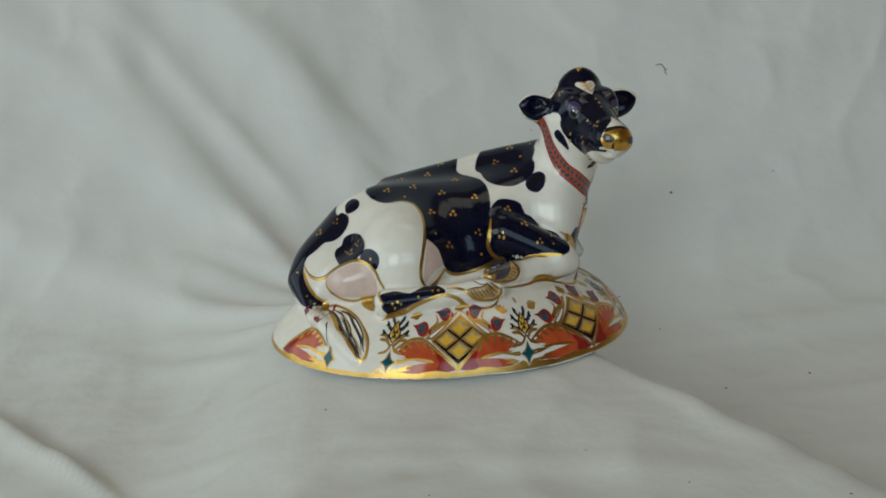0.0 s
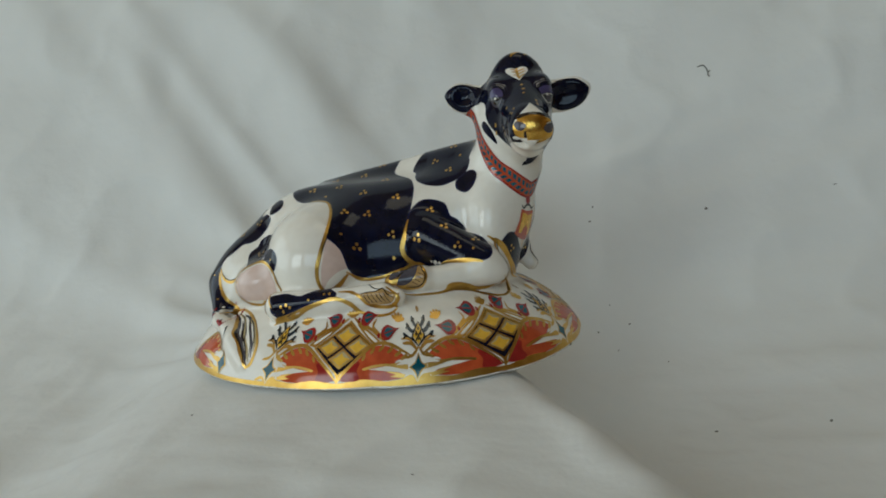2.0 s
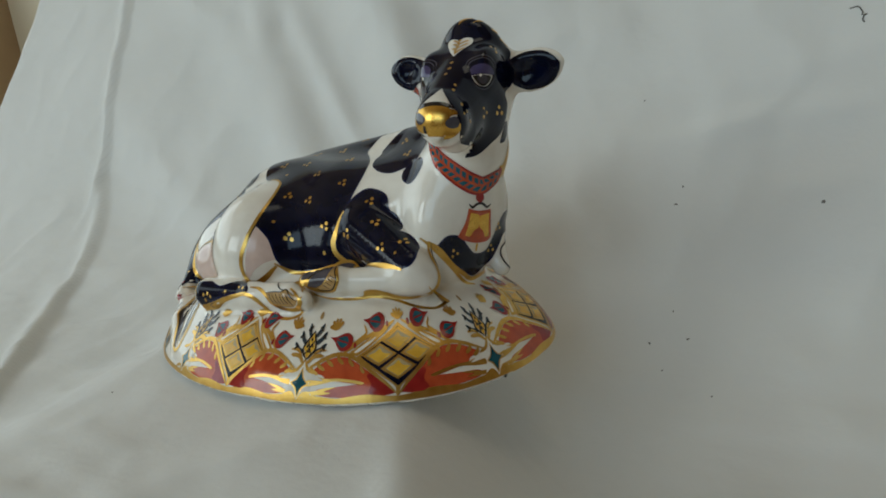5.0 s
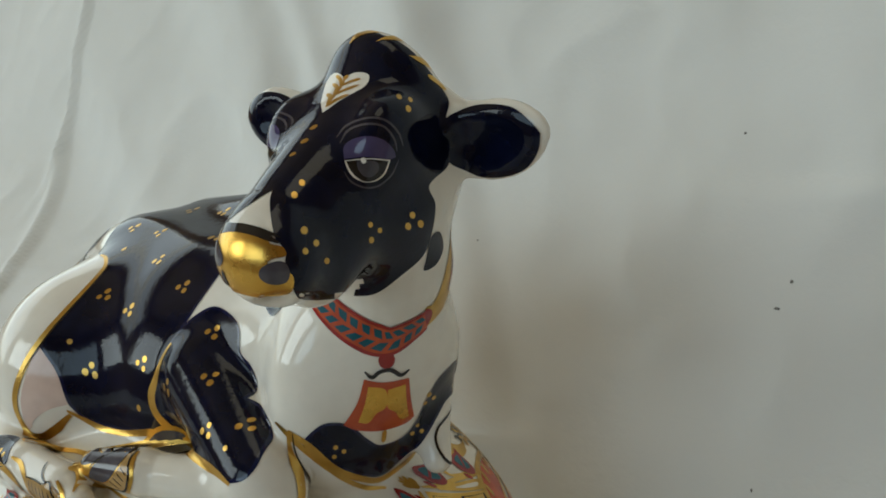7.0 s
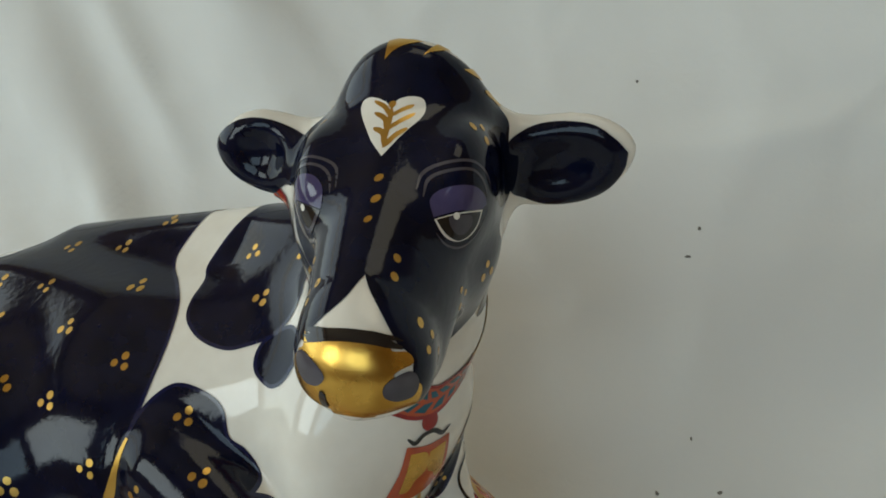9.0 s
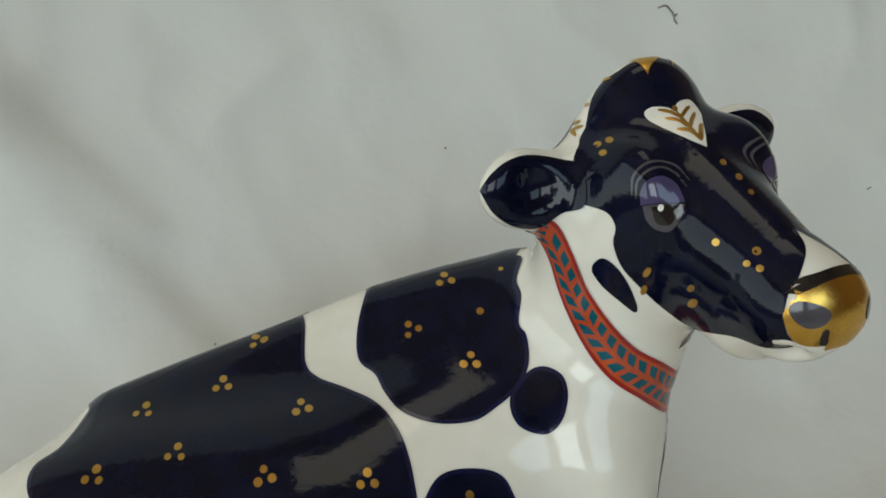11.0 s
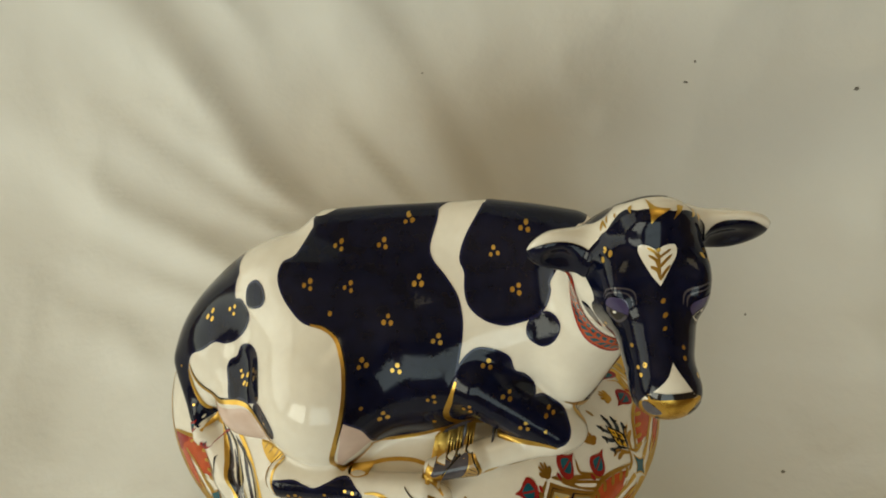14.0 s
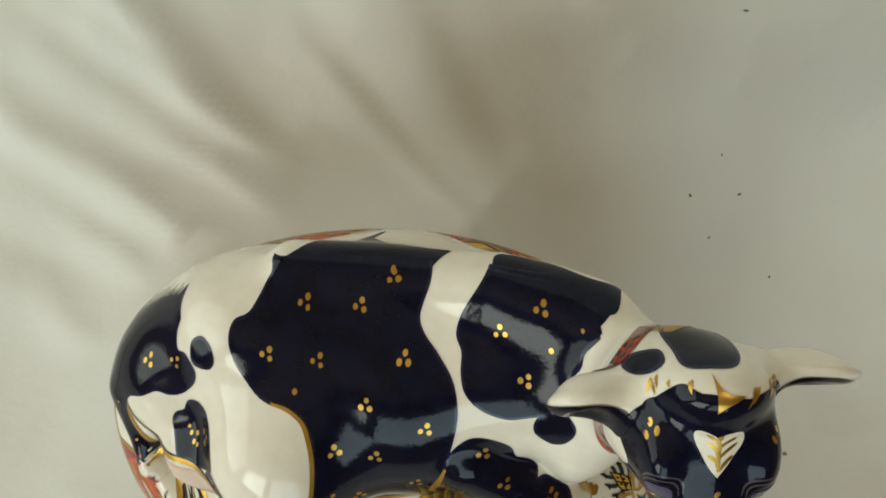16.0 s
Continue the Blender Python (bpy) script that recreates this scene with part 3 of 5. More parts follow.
def lay_all():
    """Lay everything that has been drawn, in one go for each chart."""
    groups = {}
    for item in PENDING:
        groups.setdefault(id(item[1]) if not isinstance(item[1], str) else item[1], []).append(item)
    order = 0
    for items in groups.values():
        uv = np.concatenate([i[2] for i in items])
        place, met = lay(items[0][1], uv)
        normal = slope(place)
        start = 0
        for paint, which, flat, tris, layer in items:
            n = len(flat)
            p, m, nn = place[start:start + n], met[start:start + n], normal[start:start + n]
            start += n
            if not len(tris):
                continue
            e3 = np.stack([np.linalg.norm(p[tris[:, k]] - p[tris[:, (k + 1) % 3]], axis=1) for k in range(3)], 1).max(1)
            e2 = np.stack([np.linalg.norm(flat[tris[:, k]] - flat[tris[:, (k + 1) % 3]], axis=1) for k in range(3)], 1).max(1)
            good = m[tris].all(1) & (e3 < (10.0 if which is FLANK or which is BACK or which is SIDE_LEFT or which is CHEEK_RIGHT or which is JAW or which is HOOF else 6.0) * e2 + 0.5)
            t = tris[good] if isinstance(which, str) and which == COLLAR else main_piece(tris[good], n)
            if not len(t):
                continue
            face = np.cross(p[t[:, 1]] - p[t[:, 0]], p[t[:, 2]] - p[t[:, 0]])
            wrong = (face * nn[t[:, 0]]).sum(1) < 0
            t[wrong] = t[wrong][:, ::-1]
            order += 1
            lift = 0.05 + 0.03 * layer + 0.0004 * (order % 40)
            base = sum(len(v) for v in figure_verts)
            figure_verts.append(p + nn * lift)
            figure_normals.append(nn)
            figure_faces.append([tuple(f) for f in (t + base).tolist()])
            figure_paint.append(np.full(len(t), paint, np.int32))

# ---- porcelain figurine: one mesh, the glaze and its painted decoration on it ----
def net(step=1.0):
    """A quad skin of the form, by surface nets on a grid."""
    lo, hi = np.array((-80.0, -62.0, -3.0)), np.array((86.0, 62.0, 101.0))
    ax = [np.arange(a, b + step, step) for a, b in zip(lo, hi)]
    shape = [len(a) for a in ax]
    val = np.empty(shape, np.float32)
    yy, zz = np.meshgrid(ax[1], ax[2], indexing="ij")
    for i, x in enumerate(ax[0]):
        val[i] = form(np.stack([np.full_like(yy, x), yy, zz], -1))
    inside = val < 0
    corners = [(i, j, k) for i in (0, 1) for j in (0, 1) for k in (0, 1)]
    part = lambda g, c: g[c[0]:shape[0] - 1 + c[0], c[1]:shape[1] - 1 + c[1], c[2]:shape[2] - 1 + c[2]]
    count = sum(part(inside, c).astype(np.int8) for c in corners)
    cells = (count > 0) & (count < 8)
    index = -np.ones(cells.shape, np.int64)
    index[cells] = np.arange(cells.sum())
    total, hits = np.zeros((cells.sum(), 3)), np.zeros(cells.sum())
    for a in corners:
        for axis in range(3):
            if a[axis]:
                continue
            b = list(a)
            b[axis] = 1
            va, vb = part(val, a)[cells], part(val, b)[cells]
            cross = (va < 0) != (vb < 0)
            t = np.where(cross, va / np.where(cross, va - vb, 1), 0)
            pt = np.tile(np.array(a, float), (len(t), 1))
            pt[:, axis] += t
            total[cross] += pt[cross]
            hits[cross] += 1
    verts = lo + (np.argwhere(cells) + total / hits[:, None]) * step
    faces = []
    for axis in range(3):
        s = [slice(1, -1)] * 3
        s[axis] = slice(0, -1)
        e = [slice(1, -1)] * 3
        e[axis] = slice(1, None)
        cross = inside[tuple(s)] != inside[tuple(e)]
        at = np.argwhere(cross)
        at += np.array([0 if i == axis else 1 for i in range(3)])
        flip = inside[tuple(s)][cross]
        u, w = (axis + 1) % 3, (axis + 2) % 3
        quad = []
        for du, dw in ((1, 1), (0, 1), (0, 0), (1, 0)):
            c = at.copy()
            c[:, u] -= du
            c[:, w] -= dw
            quad.append(index[c[:, 0], c[:, 1], c[:, 2]])
        quad = np.stack(quad, 1)
        quad[~flip] = quad[~flip][:, ::-1]
        faces.append(quad)
    return verts, np.concatenate(faces)


def settle(p, rounds=3):
    for _ in range(rounds):
        p = p - slope(p) * np.clip(form(p), -0.8, 0.8)[:, None]
    return p


def halve(verts, quads):
    """Split every quad in four."""
    edges = np.sort(np.concatenate([quads[:, [i, (i + 1) % 4]] for i in range(4)]), 1)
    uniq, inv = np.unique(edges, axis=0, return_inverse=True)
    inv = inv.reshape(4, -1)
    mid = verts[uniq].mean(1)
    cen = verts[quads].mean(1)
    n, m = len(verts), len(verts) + len(uniq)
    c = m + np.arange(len(quads))
    out = [np.stack([quads[:, i], n + inv[i], c, n + inv[(i + 3) % 4]], 1) for i in range(4)]
    return np.concatenate([verts, mid, cen]), np.concatenate(out)


skin, quads = net()
skin, quads = halve(skin, quads)
skin = settle(skin)
figure_verts, figure_normals = [skin], [slope(skin)]
figure_faces, figure_paint = [list(map(tuple, quads.tolist()))], [np.zeros(len(quads), np.int32)]
#  trunk, navy
patch("navy_glaze", FLANK, 1, (-25.8, 51.7), (-25.3, 53.0), (-26.0, 54.9, 1), (-16.7, 57.3), (-7.8, 58.9), (-1.2, 59.9), (6.1, 60.8, 1), (6.2, 57.8), (5.0, 51.4), (6.2, 48.2), (9.6, 45.1), (12.9, 41.5), (14.5, 37.2), (14.9, 32.8), (14.4, 26.3), (13.8, 21.1), (12.5, 15.1), (11.9, 10.7), (15.3, 7.2, 1), (8.6, 4.9), (2.0, 3.1), (-3.9, 2.4), (-5.8, 3.6, 1), (-7.8, 8.4), (-12.4, 11.9, 1), (-11.6, 17.4), (-12.0, 24.3), (-13.3, 28.4), (-15.5, 31.1), (-18.9, 32.3), (-21.8, 32.4), (-24.8, 33.2), (-27.7, 35.3), (-30.2, 38.2), (-31.7, 41.8), (-31.2, 44.8), (-28.2, 46.8))
patch("navy_glaze", FLANK, 1, (17.4, 62.0, 1), (23.0, 62.2), (29.6, 62.4), (38.0, 62.9), (42.0, 61.8, 1), (36.8, 54.8), (36.1, 51.4), (34.6, 47.5), (34.9, 45.2), (34.0, 41.5), (31.7, 38.8), (28.1, 37.0), (24.7, 36.0), (20.0, 36.9), (16.3, 39.5), (14.9, 42.8), (14.4, 46.5), (12.9, 49.5), (14.0, 54.8))
patch("navy_glaze", NECK, 1, (25.6, 57.0), (26.3, 59.0), (27.6, 60.7), (29.5, 61.2), (31.6, 60.3), (32.5, 58.0), (32.2, 55.0), (30.6, 53.1), (28.0, 53.4), (26.4, 54.8))
patch("navy_glaze", FLANK, 1, (17.5, 29.0), (20.1, 29.9), (24.0, 29.2), (26.5, 27.6), (27.8, 24.1), (30.3, 22.8), (32.6, 20.2), (33.2, 17.5, 1), (35.5, 17.3), (38.8, 15.6), (40.9, 12.8), (42.3, 9.0), (41.6, 6.2), (39.1, 4.7, 1), (34.3, 5.6), (27.5, 5.9), (21.9, 6.2), (16.6, 7.5), (14.0, 8.5), (12.7, 11.1), (13.0, 15.1), (13.9, 21.1), (15.0, 25.7))
patch("navy_glaze", CHEST, 1, (19.0, 23.0), (21.6, 25.5), (23.9, 25.8), (26.6, 24.6), (28.8, 21.3), (31.2, 18.8), (35.6, 18.6), (38.1, 20.9), (40.3, 25.3), (43.0, 28.7), (46.6, 29.5), (47.2, 28.3), (47.1, 25.2), (45.9, 23.3, 1), (43.7, 22.7), (41.7, 20.4), (39.6, 17.8), (37.0, 14.9), (32.9, 12.8), (30.6, 12.3), (28.0, 13.8), (24.3, 17.0), (21.4, 20.2))
patch("navy_glaze", FLANK, 1, (-30.1, -8.4), (-28.2, -7.9), (-24.8, -7.5), (-22.1, -8.4), (-19.4, -8.9), (-16.1, -7.3), (-13.6, -6.1), (-10.9, -6.0), (-9.0, -7.5), (-7.4, -9.3), (-8.6, -10.6), (-12.8, -10.6), (-18.4, -11.9), (-22.8, -13.3), (-27.2, -14.1), (-29.6, -12.9), (-29.7, -10.5))
#  blush
patch("blush_pink_enamel", FLANK, 1, (-12.0, 11.5, 1), (-9.7, 10.1), (-7.3, 7.6), (-6.1, 3.6, 1), (-8.5, 1.6), (-11.8, -1.7), (-13.8, -4.0), (-13.7, -0.5), (-12.5, 5.8))
#  gilt outlines of the limbs
stroke("gilding", FLANK, 3, 1.15, (-21.8, 32.4), (-18.2, 31.9), (-15.1, 30.2), (-13.4, 27.2), (-12.2, 23.2), (-11.7, 17.4), (-12.3, 11.3), (-13.6, 5.3), (-14.9, 0.2), (-14.7, -3.1), (-12.7, -4.6), (-9.3, -2.0), (-6.1, 2.0))
stroke("gilding", FLANK, 3, 1.1, (-6.5, 2.4), (-1.9, 2.0), (3.4, 2.8), (8.7, 4.5), (15.0, 6.9))
stroke("black_line_enamel", FLANK, 4, 0.35, (-22.3, 32.7), (-18.3, 32.4), (-14.7, 30.4), (-12.9, 27.2), (-11.7, 22.9), (-11.3, 17.3), (-11.8, 11.2), (-13.3, 5.2))
stroke("gilding", FLANK, 3, 0.9, (-14.6, -3.9), (-10.5, -5.1), (-6.6, -4.6), (-2.8, -3.6), (1.2, -3.1), (5.1, -3.3), (9.3, -4.7), (12.7, -7.8))
stroke("gilding", FLANK, 3, 1.5, (14.1, 21.2), (12.7, 15.1), (11.8, 11.3), (13.5, 8.4), (19.2, 6.6), (27.5, 5.7), (35.6, 5.2), (39.6, 4.5))
stroke("gilding", FLANK, 3, 1.0, (11.5, -5.6), (17.2, -5.9), (23.7, -4.5), (29.0, -2.2), (34.2, -1.5), (39.6, -2.0), (43.7, -1.4), (45.8, 0.5), (46.4, 5.9), (44.7, 10.1), (41.5, 13.6), (38.9, 17.1))
stroke("gilding", FLANK, 3, 1.1, (-30.5, -14.7), (-22.9, -13.9), (-15.7, -12.1), (-8.6, -10.7), (-3.4, -11.8), (0.4, -13.9), (5.8, -15.4), (10.3, -14.1), (13.2, -9.3))
stroke("gilding", CHEST, 3, 1.3, (16.7, 25.6), (19.3, 23.0), (23.0, 17.3), (27.2, 13.3), (29.9, 11.3), (33.5, 11.5), (40.2, 12.9), (41.5, 18.6))
stroke("gilding", CHEST, 3, 1.0, (40.2, 16.4), (40.7, 14.0), (42.0, 11.6), (44.6, 9.0), (47.2, 7.2), (50.0, 6.2))
stroke("black_line_enamel", CHEST, 4, 0.45, (45.6, 20.6), (44.0, 19.7), (41.9, 18.4), (41.1, 16.5), (41.6, 14.0), (43.1, 11.7), (45.6, 9.9), (48.8, 8.4))
stroke("gilding", CHEST, 3, 1.2, (16.7, 25.5), (16.5, 21.7), (17.4, 17.8), (16.9, 14.2), (14.5, 11.3), (10.1, 10.4), (5.8, 11.1), (1.1, 13.5), (-3.8, 14.8))
stroke("black_line_enamel", CHEST, 4, 0.3, (17.4, 25.3), (17.3, 21.3), (18.6, 16.3), (18.0, 13.8), (15.6, 10.9), (11.7, 9.8))
stroke("gilding", CHEST, 3, 1.0, (14.9, 27.0), (16.9, 24.5), (21.5, 18.3), (27.1, 11.2), (31.2, 9.1))
#  hoofs
patch("navy_glaze", HOOF, 1, (18.9, 22.6), (21.0, 21.9), (24.0, 21.9), (27.3, 21.1), (27.7, 19.8), (25.6, 19.7), (23.0, 19.9), (20.4, 20.3))
patch("gilding", HOOF, 2, (8.6, 11.0), (9.2, 13.9), (12.2, 17.8), (15.2, 19.5), (18.2, 19.6), (20.0, 17.2), (21.7, 14.8), (22.2, 12.2), (20.6, 9.7), (17.6, 9.0), (14.2, 8.9), (11.4, 10.0))
patch("grey_enamel", HOOF, 4, (9.9, 12.0, 1), (11.6, 16.0), (13.8, 18.0), (16.8, 18.9), (18.4, 18.1), (15.1, 14.6), (12.7, 12.6), (10.9, 11.7))
patch("grey_enamel", HOOF, 4, (12.4, 10.0, 1), (13.6, 13.0), (16.1, 15.5), (18.5, 16.7), (18.9, 14.7), (17.7, 11.8), (15.4, 10.2))
patch("ochre_enamel", HOOF, 4, (19.3, 16.6, 1), (20.6, 14.8), (21.5, 12.9), (20.7, 10.9), (18.5, 9.8), (15.2, 9.8, 1), (17.7, 11.4), (19.0, 13.9))
stroke("black_line_enamel", HOOF, 5, 0.35, (12.6, 11.9), (13.4, 13.2), (15.6, 15.4), (18.4, 17.2))
stroke("black_line_enamel", HOOF, 5, 0.3, (9.9, 12.0), (11.6, 16.1), (13.8, 18.2), (16.8, 19.1), (18.8, 17.9), (20.6, 15.0), (21.5, 12.9), (20.7, 10.7), (18.5, 9.6), (15.2, 9.6))
for u, v in ((19.3, 14.0), (18.9, 12.9), (18.2, 11.9), (17.2, 11.1)):
    stroke("black_line_enamel", HOOF, 5, 0.2, (u, v), (u + 1.8, v - 0.9))
patch("grey_enamel", HOOF, 4, (21.0, 18.4), (24.0, 18.8), (25.0, 17.8), (23.0, 17.0), (21.4, 17.4))
patch("ochre_enamel", HOOF, 4, (1.2, 6.7, 1), (4.3, 7.2), (7.1, 7.4), (8.7, 8.3), (10.9, 7.3), (13.0, 6.2, 1), (12.3, 4.6), (10.2, 3.6), (6.0, 3.5), (3.6, 4.3))
stroke("gilding", HOOF, 3, 1.0, (-5.8, 8.0), (-2.1, 7.8), (1.1, 6.3), (3.6, 3.9), (7.3, 2.8), (11.1, 3.0), (13.8, 5.1), (12.1, 7.1), (9.8, 8.9))
stroke("black_line_enamel", HOOF, 5, 0.3, (3.9, 10.1), (6.1, 8.5), (8.0, 8.1), (8.9, 8.5))
stroke("black_line_enamel", HOOF, 5, 0.3, (1.2, 6.8), (4.3, 7.3), (7.1, 7.5), (8.9, 8.3), (10.3, 6.5), (12.5, 5.2))
for u, v in ((2.6, 6.7), (3.8, 6.8), (5.2, 6.9), (6.6, 7.0), (7.8, 7.0), (9.2, 6.8)):
    stroke("black_line_enamel", HOOF, 5, 0.2, (u, v), (u + 0.8, v - 1.5), (u + 2.0, v - 2.9))
#  head, navy
patch("navy_glaze", CHEEK_RIGHT, 1, (35.8, 90.8), (36.8, 96.5), (39.5, 98.9), (43.1, 100.2), (45.5, 100.3), (47.5, 98.9), (49.1, 96.1), (51.9, 93.2), (55.0, 91.2), (58.1, 88.4), (58.9, 85.1), (58.3, 82.4), (59.4, 80.5, 1), (61.1, 77.9), (61.7, 75.8), (60.7, 72.4), (60.1, 71.7), (59.6, 69.1), (60.0, 67.1), (60.9, 65.6), (57.9, 65.3), (54.6, 66.2), (50.0, 66.7), (46.3, 69.0), (43.1, 71.9), (41.3, 74.0), (40.4, 76.6), (40.7, 78.7), (39.5, 80.4), (36.6, 81.4), (35.6, 82.0), (34.9, 87.1))
patch("navy_glaze", CHEEK_RIGHT, 6, (24.6, 82.4, 1), (26.0, 84.5), (27.9, 86.3), (30.2, 87.2), (33.6, 87.0), (36.2, 86.2), (36.8, 81.4), (33.8, 80.4), (31.6, 78.9), (29.8, 78.4), (27.8, 78.6), (26.0, 79.9))
patch("navy_glaze", SIDE_LEFT, 1, (35.3, 70.7), (36.7, 72.7), (38.6, 74.9), (40.7, 76.1), (43.1, 76.2), (45.7, 75.2), (48.1, 73.4), (49.8, 71.2), (51.7, 68.4), (52.9, 65.7), (52.2, 63.1), (52.2, 58.2), (51.7, 56.7), (48.8, 54.0), (49.4, 51.4), (48.5, 47.6), (46.8, 44.3), (43.4, 41.8), (39.0, 39.4), (34.5, 39.6), (31.3, 40.0), (30.8, 41.4), (31.0, 43.6), (30.3, 46.7), (29.6, 47.6), (29.0, 50.8), (28.9, 53.6), (30.0, 56.4, 1), (28.0, 55.1), (26.1, 53.1), (23.9, 51.7), (24.7, 53.5), (26.5, 56.2), (27.5, 58.5), (27.8, 62.1), (28.8, 64.4), (30.3, 65.9), (33.4, 68.5))
patch("navy_glaze", SIDE_LEFT, 6, (51.6, 62.6), (54.3, 64.1), (57.5, 64.4), (61.1, 63.3), (63.2, 61.2), (64.7, 59.1, 1), (64.3, 57.0), (62.8, 55.1), (60.2, 54.4), (57.0, 54.8), (54.5, 56.1), (51.7, 57.8))
patch("navy_glaze", SIDE_LEFT, 1, (47.2, 43.7), (48.3, 46.9), (49.7, 47.6), (50.0, 45.2), (48.6, 42.8), (46.7, 42.1))
patch("navy_glaze", JAW, 1, (23.6, 88.5), (37.1, 77.8), (38.7, 71.6), (36.0, 70.2), (31.8, 70.9), (28.3, 77.6), (25.4, 80.4), (22.8, 83.7), (22.0, 85.5))
patch("navy_glaze", CHEEK_RIGHT, 1, (37.5, 73.4), (38.2, 74.6), (39.4, 74.8), (41.0, 73.5), (42.3, 71.4), (43.1, 69.0), (42.7, 68.3), (40.8, 69.7), (38.7, 71.5))
patch("navy_glaze", TOP, 1, (46.9, 14.4), (49.5, 17.4), (53.4, 17.8), (56.4, 15.5), (56.9, 12.3), (55.4, 9.3), (51.7, 8.4), (48.5, 8.3), (47.6, 10.8))
patch("navy_glaze", TOP, 1, (40.6, 7.5), (41.8, 9.5), (44.0, 10.5), (45.6, 10.6), (45.8, 8.9), (44.4, 7.2), (42.2, 6.6))
patch("navy_glaze", BACK, 1, (25.8, 29.0, 1), (23.8, 27.0), (20.9, 24.9), (14.4, 17.5), (6.4, 6.6), (7.9, 11.9, 1), (-0.3, 21.8), (-9.7, 25.3, 1), (-6.4, 29.7, 1), (7.6, 28.7), (16.4, 29.2))
patch("navy_glaze", BACK, 1, (-17.9, 33.4, 1), (-18.6, 26.6), (-27.5, 26.0), (-36.0, 29.8), (-42.6, 30.3, 1), (-41.3, 37.5), (-35.9, 37.2), (-27.6, 35.1))
#  nose
patch("bright_gilding", CHEEK_RIGHT, 3, (60.1, 72.2, 1), (61.1, 71.5), (63.0, 72.3), (65.2, 73.4), (67.2, 74.1), (68.6, 73.8), (69.6, 72.3), (70.0, 70.2), (69.5, 68.6), (68.5, 67.8), (66.6, 67.0), (64.8, 66.2), (62.5, 65.8), (60.7, 66.3), (59.8, 67.8), (59.5, 69.1), (59.9, 69.8), (60.6, 70.4), (60.7, 71.2))
patch("bright_gilding", SIDE_LEFT, 3, (19.6, 46.6), (20.1, 47.4), (21.4, 48.8), (23.7, 49.3), (26.6, 48.5), (28.7, 47.3), (30.3, 46.7), (30.6, 45.6), (29.2, 45.4), (28.4, 45.0), (29.4, 44.4), (31.0, 43.3), (30.8, 41.7), (29.7, 41.0), (26.5, 41.0), (23.5, 41.9), (20.8, 43.0), (19.4, 44.8))
stroke("black_line_enamel", SIDE_LEFT, 4, 0.8, (21.3, 49.3), (22.6, 49.7), (24.9, 49.5), (27.7, 48.5), (29.9, 47.2))
stroke("black_line_enamel", CHEEK_RIGHT, 4, 0.8, (60.4, 72.4), (62.6, 73.1), (64.8, 74.0), (67.2, 74.6))
patch("grey_enamel", SIDE_LEFT, 5, (27.4, 44.3), (28.9, 45.0), (30.3, 44.9), (30.8, 43.7), (30.2, 42.5), (28.5, 42.4), (27.3, 43.2))
patch("grey_enamel", CHEEK_RIGHT, 5, (60.0, 69.6), (60.9, 70.5), (63.0, 70.2), (64.2, 69.4), (63.6, 68.2), (62.1, 67.7), (60.8, 68.3))
stroke("black_line_enamel", FACE_LEFT, 5, 0.35, (11.8, 51.5), (11.9, 50.2), (12.2, 49.5))
#  eyes
patch("mauve_enamel", FACE_LEFT, 4, (29.0, 63.0, 1), (29.3, 64.6), (30.6, 65.4), (32.5, 65.5), (34.4, 64.8), (35.6, 63.4), (35.8, 62.4, 1), (34.6, 62.2), (32.1, 62.9), (30.3, 63.0))
patch("porcelain_glaze", FACE_LEFT, 4, (29.0, 62.8, 1), (32.1, 62.7), (35.0, 62.1, 1), (34.1, 60.5), (32.8, 59.7), (31.2, 59.7), (29.8, 60.5), (29.2, 61.6))
patch("black_line_enamel", FACE_LEFT, 5, (29.2, 62.7, 1), (32.0, 62.6), (34.7, 62.0, 1), (33.9, 60.6), (32.6, 59.8), (31.2, 59.8), (30.1, 60.6), (29.5, 61.6))
patch("grey_enamel", FACE_LEFT, 6, (30.7, 62.6), (32.0, 62.5), (33.2, 62.0), (33.2, 61.0), (32.2, 60.3), (31.2, 60.5), (30.6, 61.5))
# the eye's highlight, painted in as a white dot
dots("porcelain_glaze", FACE_LEFT, 7, 0.4, (31.5, 62.5))
stroke("grey_enamel", FACE_LEFT, 2, 0.3, (28.9, 65.2), (30.3, 66.7), (32.5, 67.1), (34.7, 66.5), (35.9, 64.8), (36.1, 63.1))
stroke("grey_enamel", FACE_LEFT, 2, 0.3, (28.6, 66.0), (30.2, 67.4), (32.7, 67.9), (35.1, 67.3), (36.6, 65.6), (37.1, 63.7))
stroke("grey_enamel", FACE_LEFT, 2, 0.25, (28.7, 61.4), (29.4, 60.0), (31.1, 59.0), (33.0, 59.0), (35.0, 60.2), (36.2, 62.0))
patch("mauve_enamel", FACE_RIGHT, 4, (46.5, 75.1, 1), (46.5, 76.7), (47.3, 77.8), (49.0, 78.2), (50.5, 77.3), (51.2, 75.8), (51.4, 75.0, 1), (50.1, 75.0), (48.4, 75.1))
patch("grey_enamel", FACE_RIGHT, 4, (46.7, 75.0, 1), (49.0, 75.0), (51.4, 74.8, 1), (50.9, 73.2), (49.7, 71.9), (48.1, 72.4), (47.1, 73.5))
patch("black_line_enamel", FACE_RIGHT, 5, (47.6, 74.8, 1), (49.3, 74.9), (50.8, 74.7, 1), (50.3, 73.4), (49.6, 72.6), (48.3, 72.9), (47.8, 73.9))
# painted white highlight of the right eye
dots("porcelain_glaze", FACE_RIGHT, 7, 0.4, (48.6, 74.6))
